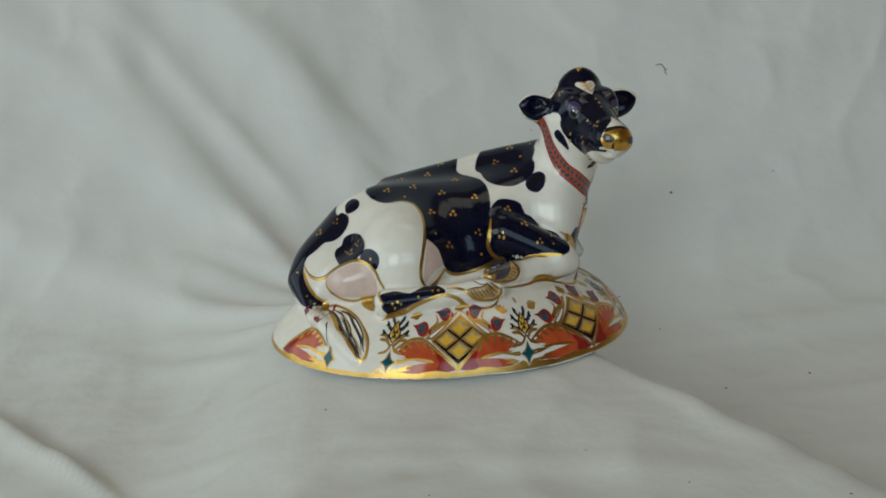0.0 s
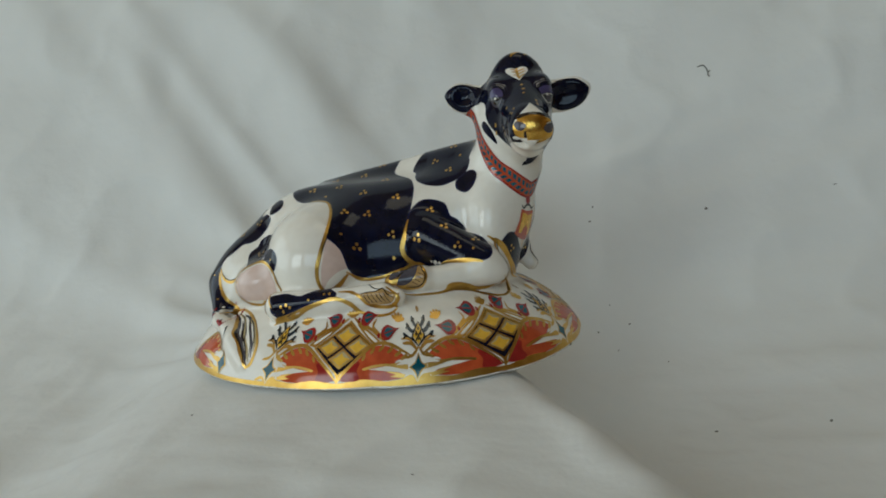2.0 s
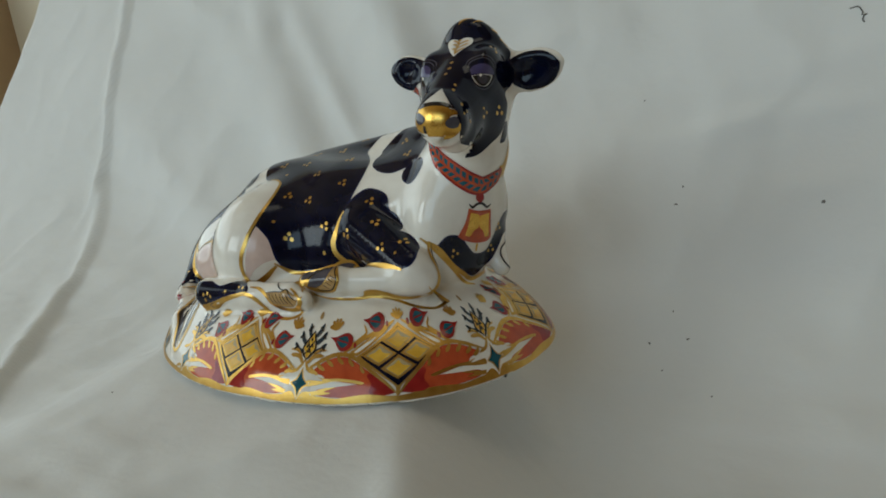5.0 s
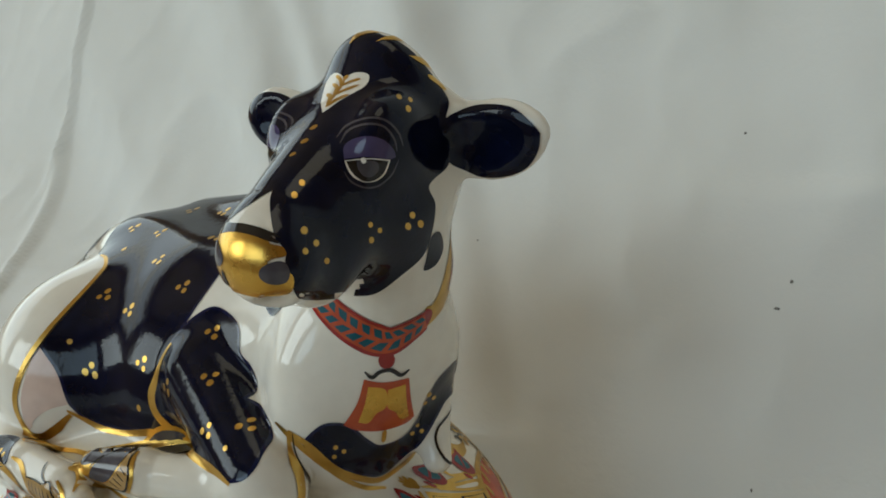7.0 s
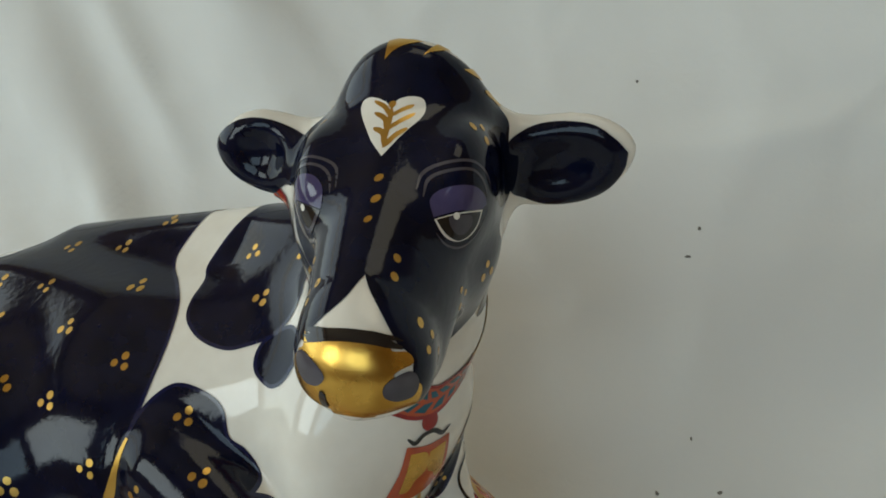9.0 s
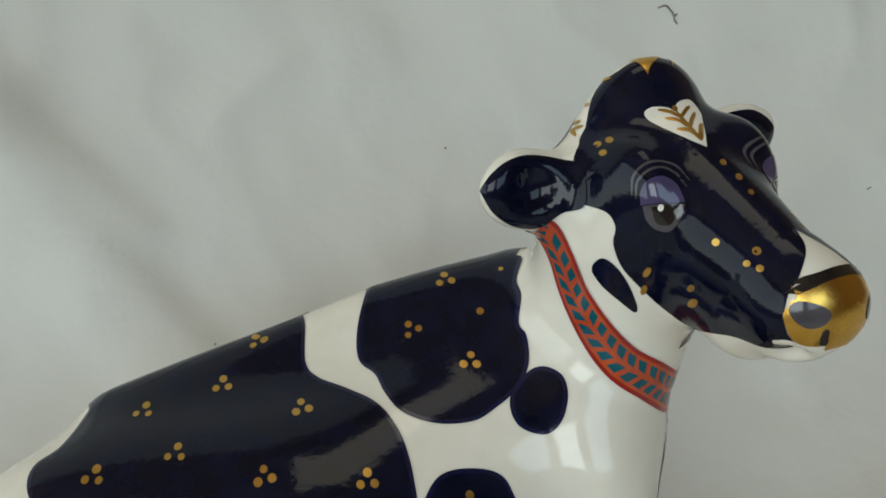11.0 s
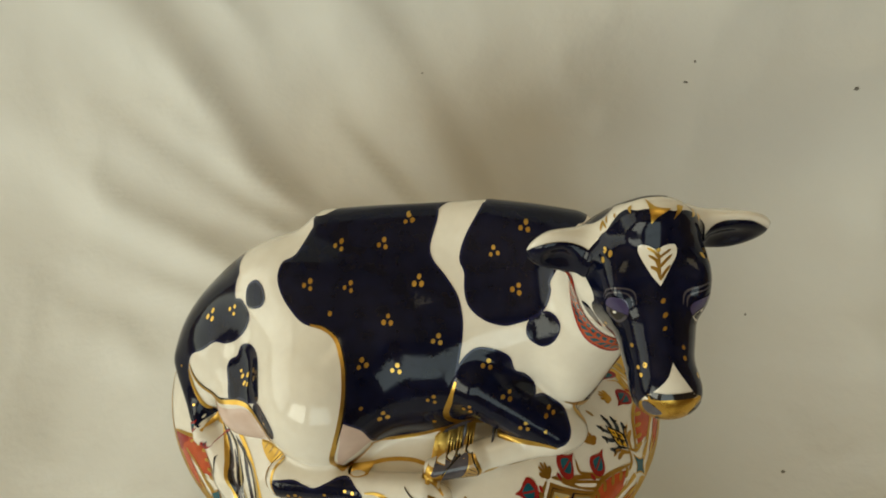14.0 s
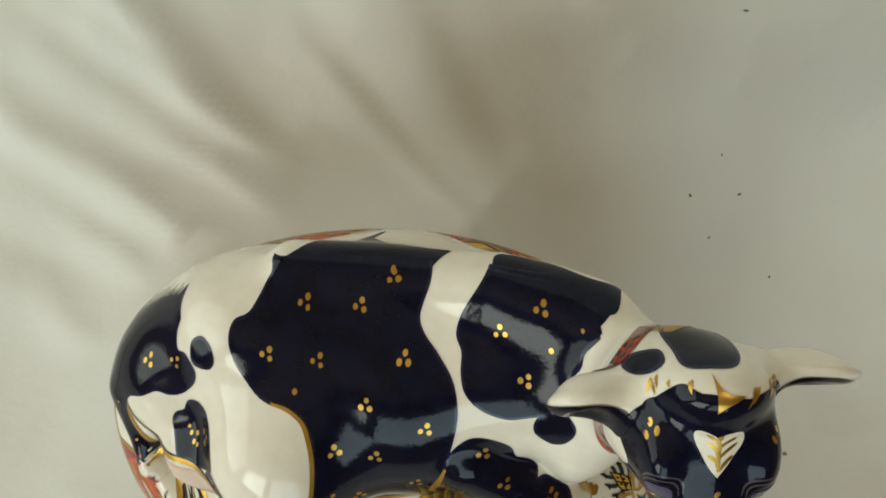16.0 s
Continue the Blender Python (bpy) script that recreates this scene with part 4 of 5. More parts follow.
stroke("grey_enamel", FACE_RIGHT, 2, 0.3, (46.0, 75.9), (46.2, 77.8), (47.5, 79.0), (49.2, 79.3), (50.7, 78.5), (51.8, 76.8))
stroke("grey_enamel", FACE_RIGHT, 2, 0.3, (45.6, 76.4), (45.8, 78.5), (47.2, 79.8), (49.1, 80.1), (50.9, 79.5), (52.2, 77.6))
#  heart on the brow
patch("porcelain_glaze", FACE_RIGHT, 3, (55.0, 82.0, 1), (53.2, 83.0), (51.3, 84.2), (49.4, 85.5), (48.4, 86.5), (48.2, 87.4), (48.9, 88.0), (50.1, 88.1), (51.2, 87.9), (51.9, 87.5, 1), (52.3, 88.5), (53.1, 89.1), (54.2, 89.3), (54.9, 88.6), (55.4, 87.3), (55.3, 85.8), (55.2, 84.2))
stroke("gilding", FACE_RIGHT, 4, 0.5, (49.8, 87.7), (51.4, 87.3), (52.6, 86.4))
stroke("gilding", FACE_RIGHT, 4, 0.5, (54.0, 88.3), (53.3, 87.5), (52.6, 86.4))
stroke("gilding", FACE_RIGHT, 4, 0.55, (50.6, 86.4), (52.3, 86.0), (53.4, 84.8))
stroke("gilding", FACE_RIGHT, 4, 0.55, (54.6, 87.4), (53.9, 86.1), (53.4, 84.8))
stroke("gilding", FACE_RIGHT, 4, 0.6, (51.8, 84.7), (53.4, 84.4), (54.5, 83.1))
stroke("gilding", FACE_RIGHT, 4, 0.6, (55.1, 85.6), (54.7, 84.5), (54.5, 83.0))
stroke("gilding", FACE_RIGHT, 4, 0.5, (52.1, 87.5), (52.8, 86.1), (53.6, 84.6), (54.5, 82.9))
dots("gilding", FACE_RIGHT, 4, 0.45, (52.0, 87.8))
#  gilt tips along the crown
patch("gilding", CROWN, 3, (52.2, 56.4, 1), (53.8, 54.9), (56.6, 54.4, 1), (53.8, 53.0), (52.5, 51.7, 1), (52.5, 53.6))
patch("gilding", CROWN, 3, (58.1, 54.8, 1), (58.7, 54.2, 1), (56.8, 52.2, 1))
patch("gilding", FACE_RIGHT, 3, (42.7, 93.1, 1), (43.5, 93.8), (44.7, 92.6, 1), (43.9, 92.6))
stroke("gilding", FACE_RIGHT, 3, 0.7, (39.9, 89.3), (40.5, 90.1), (41.8, 89.9))
stroke("gilding", FACE_RIGHT, 3, 0.6, (38.4, 87.1), (39.3, 87.9), (40.7, 87.8))
stroke("gilding", FACE_RIGHT, 3, 0.5, (40.1, 85.5), (39.8, 86.8), (41.0, 87.0))
patch("gilding", FACE_LEFT, 3, (37.7, 79.1, 1), (39.4, 79.7), (40.8, 78.6, 1), (39.4, 78.9))
patch("gilding", FACE_LEFT, 3, (40.8, 76.4, 1), (43.0, 75.9), (44.2, 74.2, 1), (42.2, 75.3))
stroke("gilding", FACE_LEFT, 3, 0.7, (43.1, 73.4), (44.6, 72.3), (45.7, 71.1))
patch("navy_glaze", CROWN, 1, (45.5, 50.7), (47.6, 52.6), (50.1, 54.3), (53.5, 54.6), (57.4, 53.8), (61.0, 52.1), (63.4, 50.0), (62.9, 42.4), (62.5, 38.5), (61.6, 34.5), (60.3, 30.0), (58.8, 25.3), (58.5, 21.0), (57.3, 21.3), (56.0, 24.3), (54.9, 28.0, 1), (53.7, 23.9), (51.6, 20.6), (49.8, 18.9), (48.1, 17.2), (47.4, 21.4), (46.6, 26.5), (43.9, 33.1), (42.8, 42.2), (43.2, 47.3))
#  collar
def collar_band():
    """A red band round the neck, wider in front, with two rows of slanted teal leaves between red chevrons."""
    line = flowing([(d * 0.22, h) for d, h in ((-250, 22.0), (-222, 27.0), (-200, 29.0), (-180, 29.0), (-168, 27.2), (-156, 23.6), (-144, 19.2), (-126, 15.0), (-105, 11.5), (-82, 9.1), (-57, 6.1), (-39, 4.6), (-21, 5.7), (-8, 6.7))], False, 0.2)
    along = np.gradient(line, axis=0)
    along /= np.linalg.norm(along, axis=1, keepdims=True) + 1e-9
    side = np.stack([-along[:, 1], along[:, 0]], -1)
    run = np.concatenate([[0], np.cumsum(np.linalg.norm(np.diff(line, axis=0), axis=1))])
    half = np.interp(run / run[-1], (0, 0.45, 0.85, 1.0), (2.2, 2.4, 3.1, 2.4))
    n = len(line)
    rows = 9
    strip = [t for r in range(rows - 1) for i in range(r * n, r * n + n - 1) for t in ((i, n + i, n + i + 1), (i, n + i + 1, i + 1))]
    for paint, share, layer in (("deep_red_enamel", 1.0, 4), ("red_enamel", 0.80, 5)):
        put(paint, COLLAR, np.concatenate([line + side * (half * share * k)[:, None] for k in np.linspace(1, -1, rows)]), strip, layer)
    patch("deep_red_enamel", COLLAR, 4, (-2.4, 9.1), (-0.9, 8.6), (-0.3, 7.0), (-1.0, 5.2), (-2.4, 4.3))
    at = 0.6
    while at < run[-1] - 2.2:
        for s in (-1, 1):
            def spot(d, share):
                i = min(n - 1, int(np.searchsorted(run, at + d + (0.9 if s > 0 else 0))))
                return tuple(line[i] + side[i] * s * half[i] * share)
            patch("teal_enamel", COLLAR, 6, (*spot(1.75, 0.10), 1), (*spot(0.35, 0.16), 1), (*spot(-0.55, 0.62), 1), (*spot(0.9, 0.66), 1))
        at += 2.15


ring_at = lambda points: [(u * 0.22, v) for u, v in points]
patch("gilding", COLLAR, 2, *ring_at([(-12, 5.0), (1, 5.2), (20, 6.2), (36, 8.6), (62, 13.0), (90, 18.5), (120, 24.5), (120, 32.0), (90, 28.5), (60, 22.0), (36, 17.8), (16, 15.0), (8, 13.0), (-3, 9.6), (-10, 9.6)]))
patch("deep_red_enamel", COLLAR, 3, *ring_at([(20, 9.0), (34, 10.4), (52, 14.0), (62, 18.5), (54, 20.0), (38, 17.0), (24, 13.0)]))
patch("teal_enamel", COLLAR, 4, *ring_at([(28, 11.0), (38, 12.6), (50, 16.2), (52, 17.8), (42, 15.4), (30, 12.8)]))
collar_band()
dots("deep_red_enamel", CHEST, 3, 1.3, (33.9, 35.3))
#  bell
stroke("black_line_enamel", CHEST, 3, 0.7, (30.2, 34.0), (31.2, 32.8), (32.6, 33.5), (34.4, 33.4), (35.9, 32.1), (37.4, 32.7))
patch("red_enamel", CHEST, 2, (29.9, 32.7, 1), (33.0, 31.5), (37.2, 31.2, 1), (37.2, 26.9), (37.6, 22.7, 1), (35.9, 21.8), (31.6, 22.1), (27.7, 23.6), (25.6, 25.2, 1), (28.3, 28.7))
patch("bright_gilding", CHEST, 3, (30.4, 31.3, 1), (33.1, 30.1), (32.9, 26.9), (31.1, 25.9), (29.6, 24.5), (28.0, 25.1, 1), (29.4, 28.1))
patch("bright_gilding", CHEST, 3, (33.5, 30.0, 1), (36.5, 30.2, 1), (36.4, 26.4), (36.6, 23.3, 1), (35.2, 23.2), (34.3, 25.2), (33.1, 26.7))
stroke("gilding", CHEST, 3, 0.8, (32.2, 22.0), (31.7, 19.5))
#  gilt dots
trios("gilding", FLANK, 2, 0.55, (-17.7, 49.7), (-6.7, 50.9), (3.3, 43.7), (-13.5, 41.3), (-23.7, 40.9), (-3.0, 35.0), (9.2, 31.4), (-0.1, 23.8), (-8.2, 24.7), (-3.1, 10.9), (8.5, 15.9))
dots("gilding", FLANK, 2, 0.55, (-17.3, 35.2), (-7.9, 14.2), (8.9, 8.5))
trios("gilding", FLANK, 2, 0.55, (21.3, 25.7), (17.3, 14.0), (26.6, 18.3), (31.2, 10.4), (36.9, 13.8))
dots("gilding", FLANK, 2, 0.5, (30.9, 51.5))
dots("gilding", FLANK, 2, 0.5, (36.4, 9.2))
trios("gilding", FLANK, 2, 0.55, (27.9, 58.5), (21.0, 51.9), (27.1, 44.3))
trios("gilding", FLANK, 2, 0.5, (-0.9, 57.1))
dots("gilding", FLANK, 2, 0.4, (35.8, 57.2))
trios("gilding", CHEST, 2, 0.45, (24.0, 20.4), (40.6, 25.2), (38.0, 19.0))
dots("gilding", FLANK, 2, 0.45, (-24.4, -11.5), (-26.2, -11.9), (-25.5, -13.1), (-23.2, -12.2), (-11.6, -8.6), (-9.6, -8.8), (-16.8, -10.3))
dots("gilding", FACE_LEFT, 2, 0.42, (23.1, 60.7), (21.9, 59.3), (22.3, 54.8), (23.5, 53.0), (22.0, 52.3), (31.2, 54.0), (32.5, 53.0), (31.1, 51.9), (37.4, 54.5), (38.4, 53.3), (36.6, 53.1), (24.5, 50.5), (37.9, 70.4), (39.5, 69.9), (38.8, 68.6))
dots("gilding", FACE_RIGHT, 2, 0.42, (54.2, 69.9), (58.0, 68.4), (56.9, 67.1), (58.0, 66.4), (51.8, 65.1), (52.1, 63.4), (47.7, 68.3), (47.4, 66.7), (42.6, 83.5), (43.8, 83.8), (43.0, 82.2), (56.5, 79.8), (57.9, 77.7), (58.8, 75.6))
#  rump, udder and tail
patch("navy_glaze", RUMP, 1, (-41.5, 40.6, 1), (-46.0, 40.0), (-52.0, 37.0), (-57.0, 29.0), (-58.5, 20.0), (-56.0, 12.0), (-50.5, 7.0), (-45.0, 4.2), (-40.2, 2.3), (-34.5, 1.2, 1), (-34.0, 3.8, 1), (-37.0, 6.2), (-40.3, 9.7), (-42.9, 14.1), (-43.6, 17.9), (-43.0, 20.3), (-40.6, 22.8), (-38.2, 26.2), (-35.2, 27.2), (-33.0, 29.4), (-31.7, 33.6), (-32.6, 36.7), (-35.9, 38.0), (-38.1, 37.0), (-40.2, 38.6))
patch("navy_glaze", RUMP, 1, (-35.2, 40.3), (-35.8, 42.0), (-34.5, 43.7), (-31.9, 43.8), (-29.9, 42.4), (-29.7, 40.6), (-31.4, 39.0), (-33.5, 38.4))
patch("navy_glaze", RUMP, 1, (-31.7, 22.0), (-32.0, 23.9), (-30.8, 25.6), (-30.8, 28.4), (-28.4, 30.1), (-24.1, 30.2), (-19.4, 28.5), (-17.5, 25.9), (-18.7, 23.2), (-21.1, 21.1), (-23.6, 20.2), (-26.0, 18.6), (-29.7, 20.2))
patch("navy_glaze", RUMP, 1, (-18.1, 21.4), (-17.9, 23.6), (-15.7, 24.9), (-12.5, 24.7), (-9.9, 23.0), (-9.3, 20.5), (-10.7, 18.2), (-12.8, 19.5), (-15.3, 20.4))
patch("blush_pink_enamel", RUMP, 1, (-31.7, 12.4), (-28.8, 14.5), (-24.6, 17.2), (-21.4, 19.2), (-18.5, 19.7), (-15.1, 19.0), (-12.3, 16.6), (-10.7, 13.8), (-11.1, 10.1), (-12.4, 8.5), (-17.6, 7.6), (-21.8, 6.9), (-26.3, 6.8), (-29.4, 8.4))
stroke("gilding", RUMP, 3, 1.0, (-43.1, 16.4), (-40.3, 13.5), (-36.9, 12.1), (-33.1, 13.0), (-29.2, 15.6), (-25.3, 18.4), (-21.5, 20.2), (-17.8, 20.5), (-13.8, 19.3), (-10.9, 17.1), (-9.2, 13.9), (-6.6, 9.9), (-3.6, 5.8))
stroke("black_line_enamel", RUMP, 4, 0.3, (-43.4, 17.2), (-40.4, 14.2), (-36.9, 12.8), (-33.3, 13.7), (-29.4, 16.2), (-25.4, 19.0), (-21.5, 20.8), (-17.6, 21.1), (-13.4, 19.8), (-10.4, 17.4), (-8.6, 13.9))
stroke("gilding", RUMP, 3, 1.0, (-42.9, 15.0), (-40.3, 10.6), (-37.2, 7.0), (-34.3, 4.4), (-31.6, 3.0))
stroke("gilding", RUMP, 3, 0.9, (-31.9, 12.6), (-31.5, 10.1), (-29.2, 7.9), (-26.3, 6.4), (-23.1, 5.7), (-19.3, 5.8), (-17.5, 7.2))
patch("gilding", RUMP, 3, (-18.0, 7.4, 1), (-17.4, 4.7), (-14.2, 3.1), (-10.9, 2.9), (-7.0, 4.5), (-8.6, 9.0, 1), (-12.6, 8.4))
for a in (-16.2, -14.4, -12.6, -10.8):
    stroke("ochre_enamel", RUMP, 4, 0.4, (a, 7.8), (a + 0.4, 5.8), (a + 0.3, 4.0))
patch("gilding", RUMP, 4, (-34.6, 1.2, 1), (-33.9, 4.0, 1), (-31.4, 3.1, 1), (-30.7, 0.9, 1), (-33.1, 0.7))
patch("gilding", RUMP, 2, (-31.8, 2.0), (-29.4, 3.4), (-24.3, 2.9), (-18.0, 1.0), (-12.7, -2.2), (-8.5, -6.1), (-7.2, -9.6), (-7.1, -13.3), (-9.2, -15.2, 1), (-11.9, -12.3), (-14.7, -10.0), (-18.8, -6.3), (-24.7, -2.7), (-29.2, -0.2))
patch("porcelain_glaze", RUMP, 3, (-31.0, 1.7), (-29.2, 2.6), (-24.3, 2.0), (-18.4, 0.1), (-13.5, -2.8), (-9.5, -6.5), (-8.3, -9.7), (-8.2, -12.6), (-9.2, -13.8), (-11.0, -11.6), (-13.9, -9.3), (-18.0, -5.4), (-24.0, -1.8), (-28.4, 0.6))
#  its locks, drawn in tan, grey and black
LOCKS = [
    ((-31.0, 1.2), (-27.1, 0.1), (-22.7, -2.6), (-17.1, -6.8), (-12.6, -10.4), (-10.0, -13.6)),
    ((-28.7, 1.4), (-24.1, 0.5), (-20.1, -2.4), (-16.7, -5.6), (-13.2, -8.3), (-9.9, -12.3)),
    ((-25.4, 1.5), (-21.1, 0.8), (-17.3, -2.1), (-13.9, -4.9), (-11.2, -7.7), (-9.6, -11.1)),
    ((-21.5, 0.9), (-17.0, -0.6), (-13.4, -3.2), (-10.9, -6.0), (-9.6, -9.1)),
]
for k, lock in enumerate(LOCKS):
    stroke("tan_enamel" if k % 2 else "grey_enamel", RUMP, 4, 0.8, *[(u + 0.9, v - 0.3) for u, v in lock])
    stroke("black_line_enamel", RUMP, 5, 0.42, *lock)
stroke("black_line_enamel", RUMP, 5, 0.35, (-24.7, -1.6), (-19.6, -4.6), (-16.4, -7.5))
stroke("black_line_enamel", RUMP, 5, 0.35, (-21.3, -0.5), (-17.3, -3.7), (-15.5, -6.2), (-12.3, -9.4))
stroke("grey_enamel", RUMP, 4, 0.6, (-23.5, -0.6), (-19.0, -3.6), (-16.0, -6.8), (-12.6, -9.8))
trios("gilding", RUMP, 2, 0.5, (-37.4, 34.6), (-43.0, 29.8), (-23.2, 26.8), (-25.8, 23.2))
dots("gilding", RUMP, 2, 0.4, (-38.6, 5.6), (-13.2, 21.6), (-45.6, 14.0), (-28.0, 23.4), (-24.0, 23.0))
trios("gilding", TOP, 2, 0.55, (-0.7, 20.8))
# foot: lozenges between pairs of red leaves, and small trees over teal stars
def lozenge(u0, k=1.0):
    def at(*pts):
        return [(u0 + q[0] * k + 0.2 * (q[1] - 3), *q[1:]) for q in pts]
    patch("gilding", FOOT, 2, *at((0, 18.0, 1), (-11.2, 11.6, 1), (-5.5, 8.0), (-0.9, 4.6), (-0.4, 2.4), (0.4, 2.4), (0.9, 4.6), (5.5, 8.0), (11.2, 11.6, 1)))
    patch("navy_glaze", FOOT, 3, *at((0, 17.2, 1), (-10.1, 11.6, 1), (-5.0, 8.3), (0, 4.6, 1), (5.0, 8.3), (10.1, 11.6, 1)))
    for cu, cv, w, h in ((0, 14.6, 4.8, 2.45), (-5.1, 11.75, 4.6, 2.4), (5.1, 11.75, 4.6, 2.4), (0, 8.75, 4.6, 2.7)):
        patch("gilding", FOOT, 4, *at((cu, cv + h, 1), (cu - w, cv, 1), (cu, cv - h, 1), (cu + w, cv, 1)))
        patch("tan_enamel", FOOT, 5, *at((cu, cv + h * 0.78, 1), (cu - w * 0.78, cv, 1), (cu, cv - h * 0.78, 1), (cu + w * 0.78, cv, 1)))
        patch("amber_enamel", FOOT, 6, *at((cu - w * 0.70, cv, 1), (cu - w * 0.28, cv + h * 0.22), (cu, cv + h * 0.55), (cu + w * 0.20, cv + h * 0.18), (cu + w * 0.68, cv, 1), (cu + w * 0.30, cv - h * 0.42), (cu, cv - h * 0.74, 1), (cu - w * 0.34, cv - h * 0.38)))
    for s in (-1, 1):
        patch("gilding", FOOT, 3, *at((s * 11.0, 11.8, 1), (s * 6.5, 14.6), (s * 3.0, 17.0), (s * 6.2, 16.2), (s * 10.5, 14.2), (s * 13.4, 12.4), (s * 12.2, 12.0)))
        patch("porcelain_glaze", FOOT, 4, *at((s * 11.0, 12.6), (s * 7.4, 14.6), (s * 6.4, 15.5), (s * 9.8, 14.0), (s * 12.0, 12.7)))
        stroke("gilding", FOOT, 4, 0.8, *at((s * 1.0, 18.4), (s * 4.4, 17.0), (s * 9.4, 15.4), (s * 15.5, 12.2)))
        stroke("gilding", FOOT, 4, 0.7, *at((s * 10.4, 18.0), (s * 9.4, 16.4), (s * 11.0, 15.2), (s * 14.0, 13.6)))
        for bu, bv, lean, r in ((s * 6.4, 18.3, s * 1.4, 2.35), (s * 15.2, 14.7, s * 1.3, 2.35)):
            c, d = math.cos(lean), math.sin(lean)
            def bud(a, b):
                v = bv - a * d * 0.8 + b * c * 0.8
                return (u0 + (bu + a * c + b * d) * k + 0.2 * (v - 3), v)
            patch("deep_red_enamel", FOOT, 5, bud(0, -r), bud(r * 0.72, -r * 0.72), bud(r, 0), bud(r * 0.72, r * 0.62), bud(r * 0.25, r * 1.25), (*bud(0, r * 2.0), 1), bud(-r * 0.25, r * 1.25), bud(-r * 0.72, r * 0.62), bud(-r, 0), bud(-r * 0.72, -r * 0.72))
            patch("teal_enamel", FOOT, 6, bud(0, -r * 0.5), bud(r * 0.62, 0), bud(r * 0.4, r * 0.65), bud(0, r * 1.05), bud(-r * 0.4, r * 0.65), bud(-r * 0.62, 0))
            stroke("deep_red_enamel", FOOT, 7, 0.3, bud(0, -r * 0.6), bud(0, r * 1.1))
            dots("deep_red_enamel", FOOT, 5, 0.6, bud(0, -r * 1.35))
        sprig(u0 + s * 18.6 * k + 3.0, 18.2, s * 0.5)
    sprig(u0 + 3.3, 19.6, 0.0)


def sprig(u, v, lean):
    for a in (-1.15, -0.6, 0.0, 0.6, 1.15):
        d, c = math.sin(a + lean * 0.5), math.cos(a + lean * 0.5)
        stroke("gilding", FOOT, 4, 0.8, (u, v - 1.0), (u + d * 1.3, v - 0.8 + c * 1.0), (u + d * 2.8, v - 0.8 + c * 2.0))


def red_leaf(u0, u1):
    """From the foot of a lozenge at u0 to the star at u1."""
    k = (u1 - u0) / 26.0
    def at(*pts):
        return [(u0 + q[0] * k, *q[1:]) for q in pts]
    patch("red_enamel", FOOT, 2, *at((0.7, 2.9, 1), (3.0, 5.2), (6.6, 8.0), (10.2, 10.4), (13.2, 11.6), (16.6, 11.5), (20.0, 10.3), (22.8, 8.4, 1), (19.5, 7.6), (18.8, 6.7, 1), (15.5, 6.3), (10.2, 5.6, 1), (16.0, 5.0), (20.5, 4.4), (21.8, 3.2, 1), (18.0, 2.5), (10.0, 2.3), (4.0, 2.4)))
    patch("deep_red_enamel", FOOT, 3, *at((0.8, 2.9, 1), (3.0, 5.1), (6.4, 7.8), (7.6, 7.4), (6.6, 5.4), (7.4, 3.4), (5.6, 2.5)))
    stroke("gilding", FOOT, 4, 0.9, *at((0.2, 2.6), (2.7, 5.4), (6.2, 8.3), (9.8, 10.8), (13.0, 12.1), (16.6, 12.1), (20.4, 10.8), (24.6, 8.6)))
    for tip, root in (((8.2, 8.0), (8.8, 10.2)), ((11.0, 9.6), (12.2, 12.0)), ((13.8, 10.2), (15.6, 12.3)), ((16.6, 9.7), (18.6, 11.7)), ((19.0, 8.8), (21.2, 10.5)), ((20.8, 7.8), (23.0, 9.4))):
        stroke("gilding", FOOT, 4, 0.9, *at(tip, ((tip[0] + root[0]) / 2 + 0.5, (tip[1] + root[1]) / 2), root), taper=0.15)
    patch("gilding", FOOT, 4, *at((24.6, 5.0), (21.0, 5.4), (16.5, 6.3), (12.5, 6.1), (9.0, 5.4), (8.4, 5.9), (12.0, 6.7), (15.5, 7.0), (18.2, 6.9), (20.8, 7.2), (19.4, 6.5), (23.6, 6.4)))
    patch("gilding", FOOT, 4, *at((24.8, 3.6), (21.6, 3.9), (18.6, 4.7), (16.0, 4.9), (19.0, 3.9), (17.2, 3.5), (21.2, 2.9), (25.2, 2.3)))
    patch("gilding", FOOT, 3, *at((-0.4, 2.0), (3.0, 2.4), (8.0, 3.0), (12.0, 2.7), (16.0, 2.2), (22.0, 2.7), (26.2, 1.8), (26.0, 1.0), (-0.4, 1.0)))


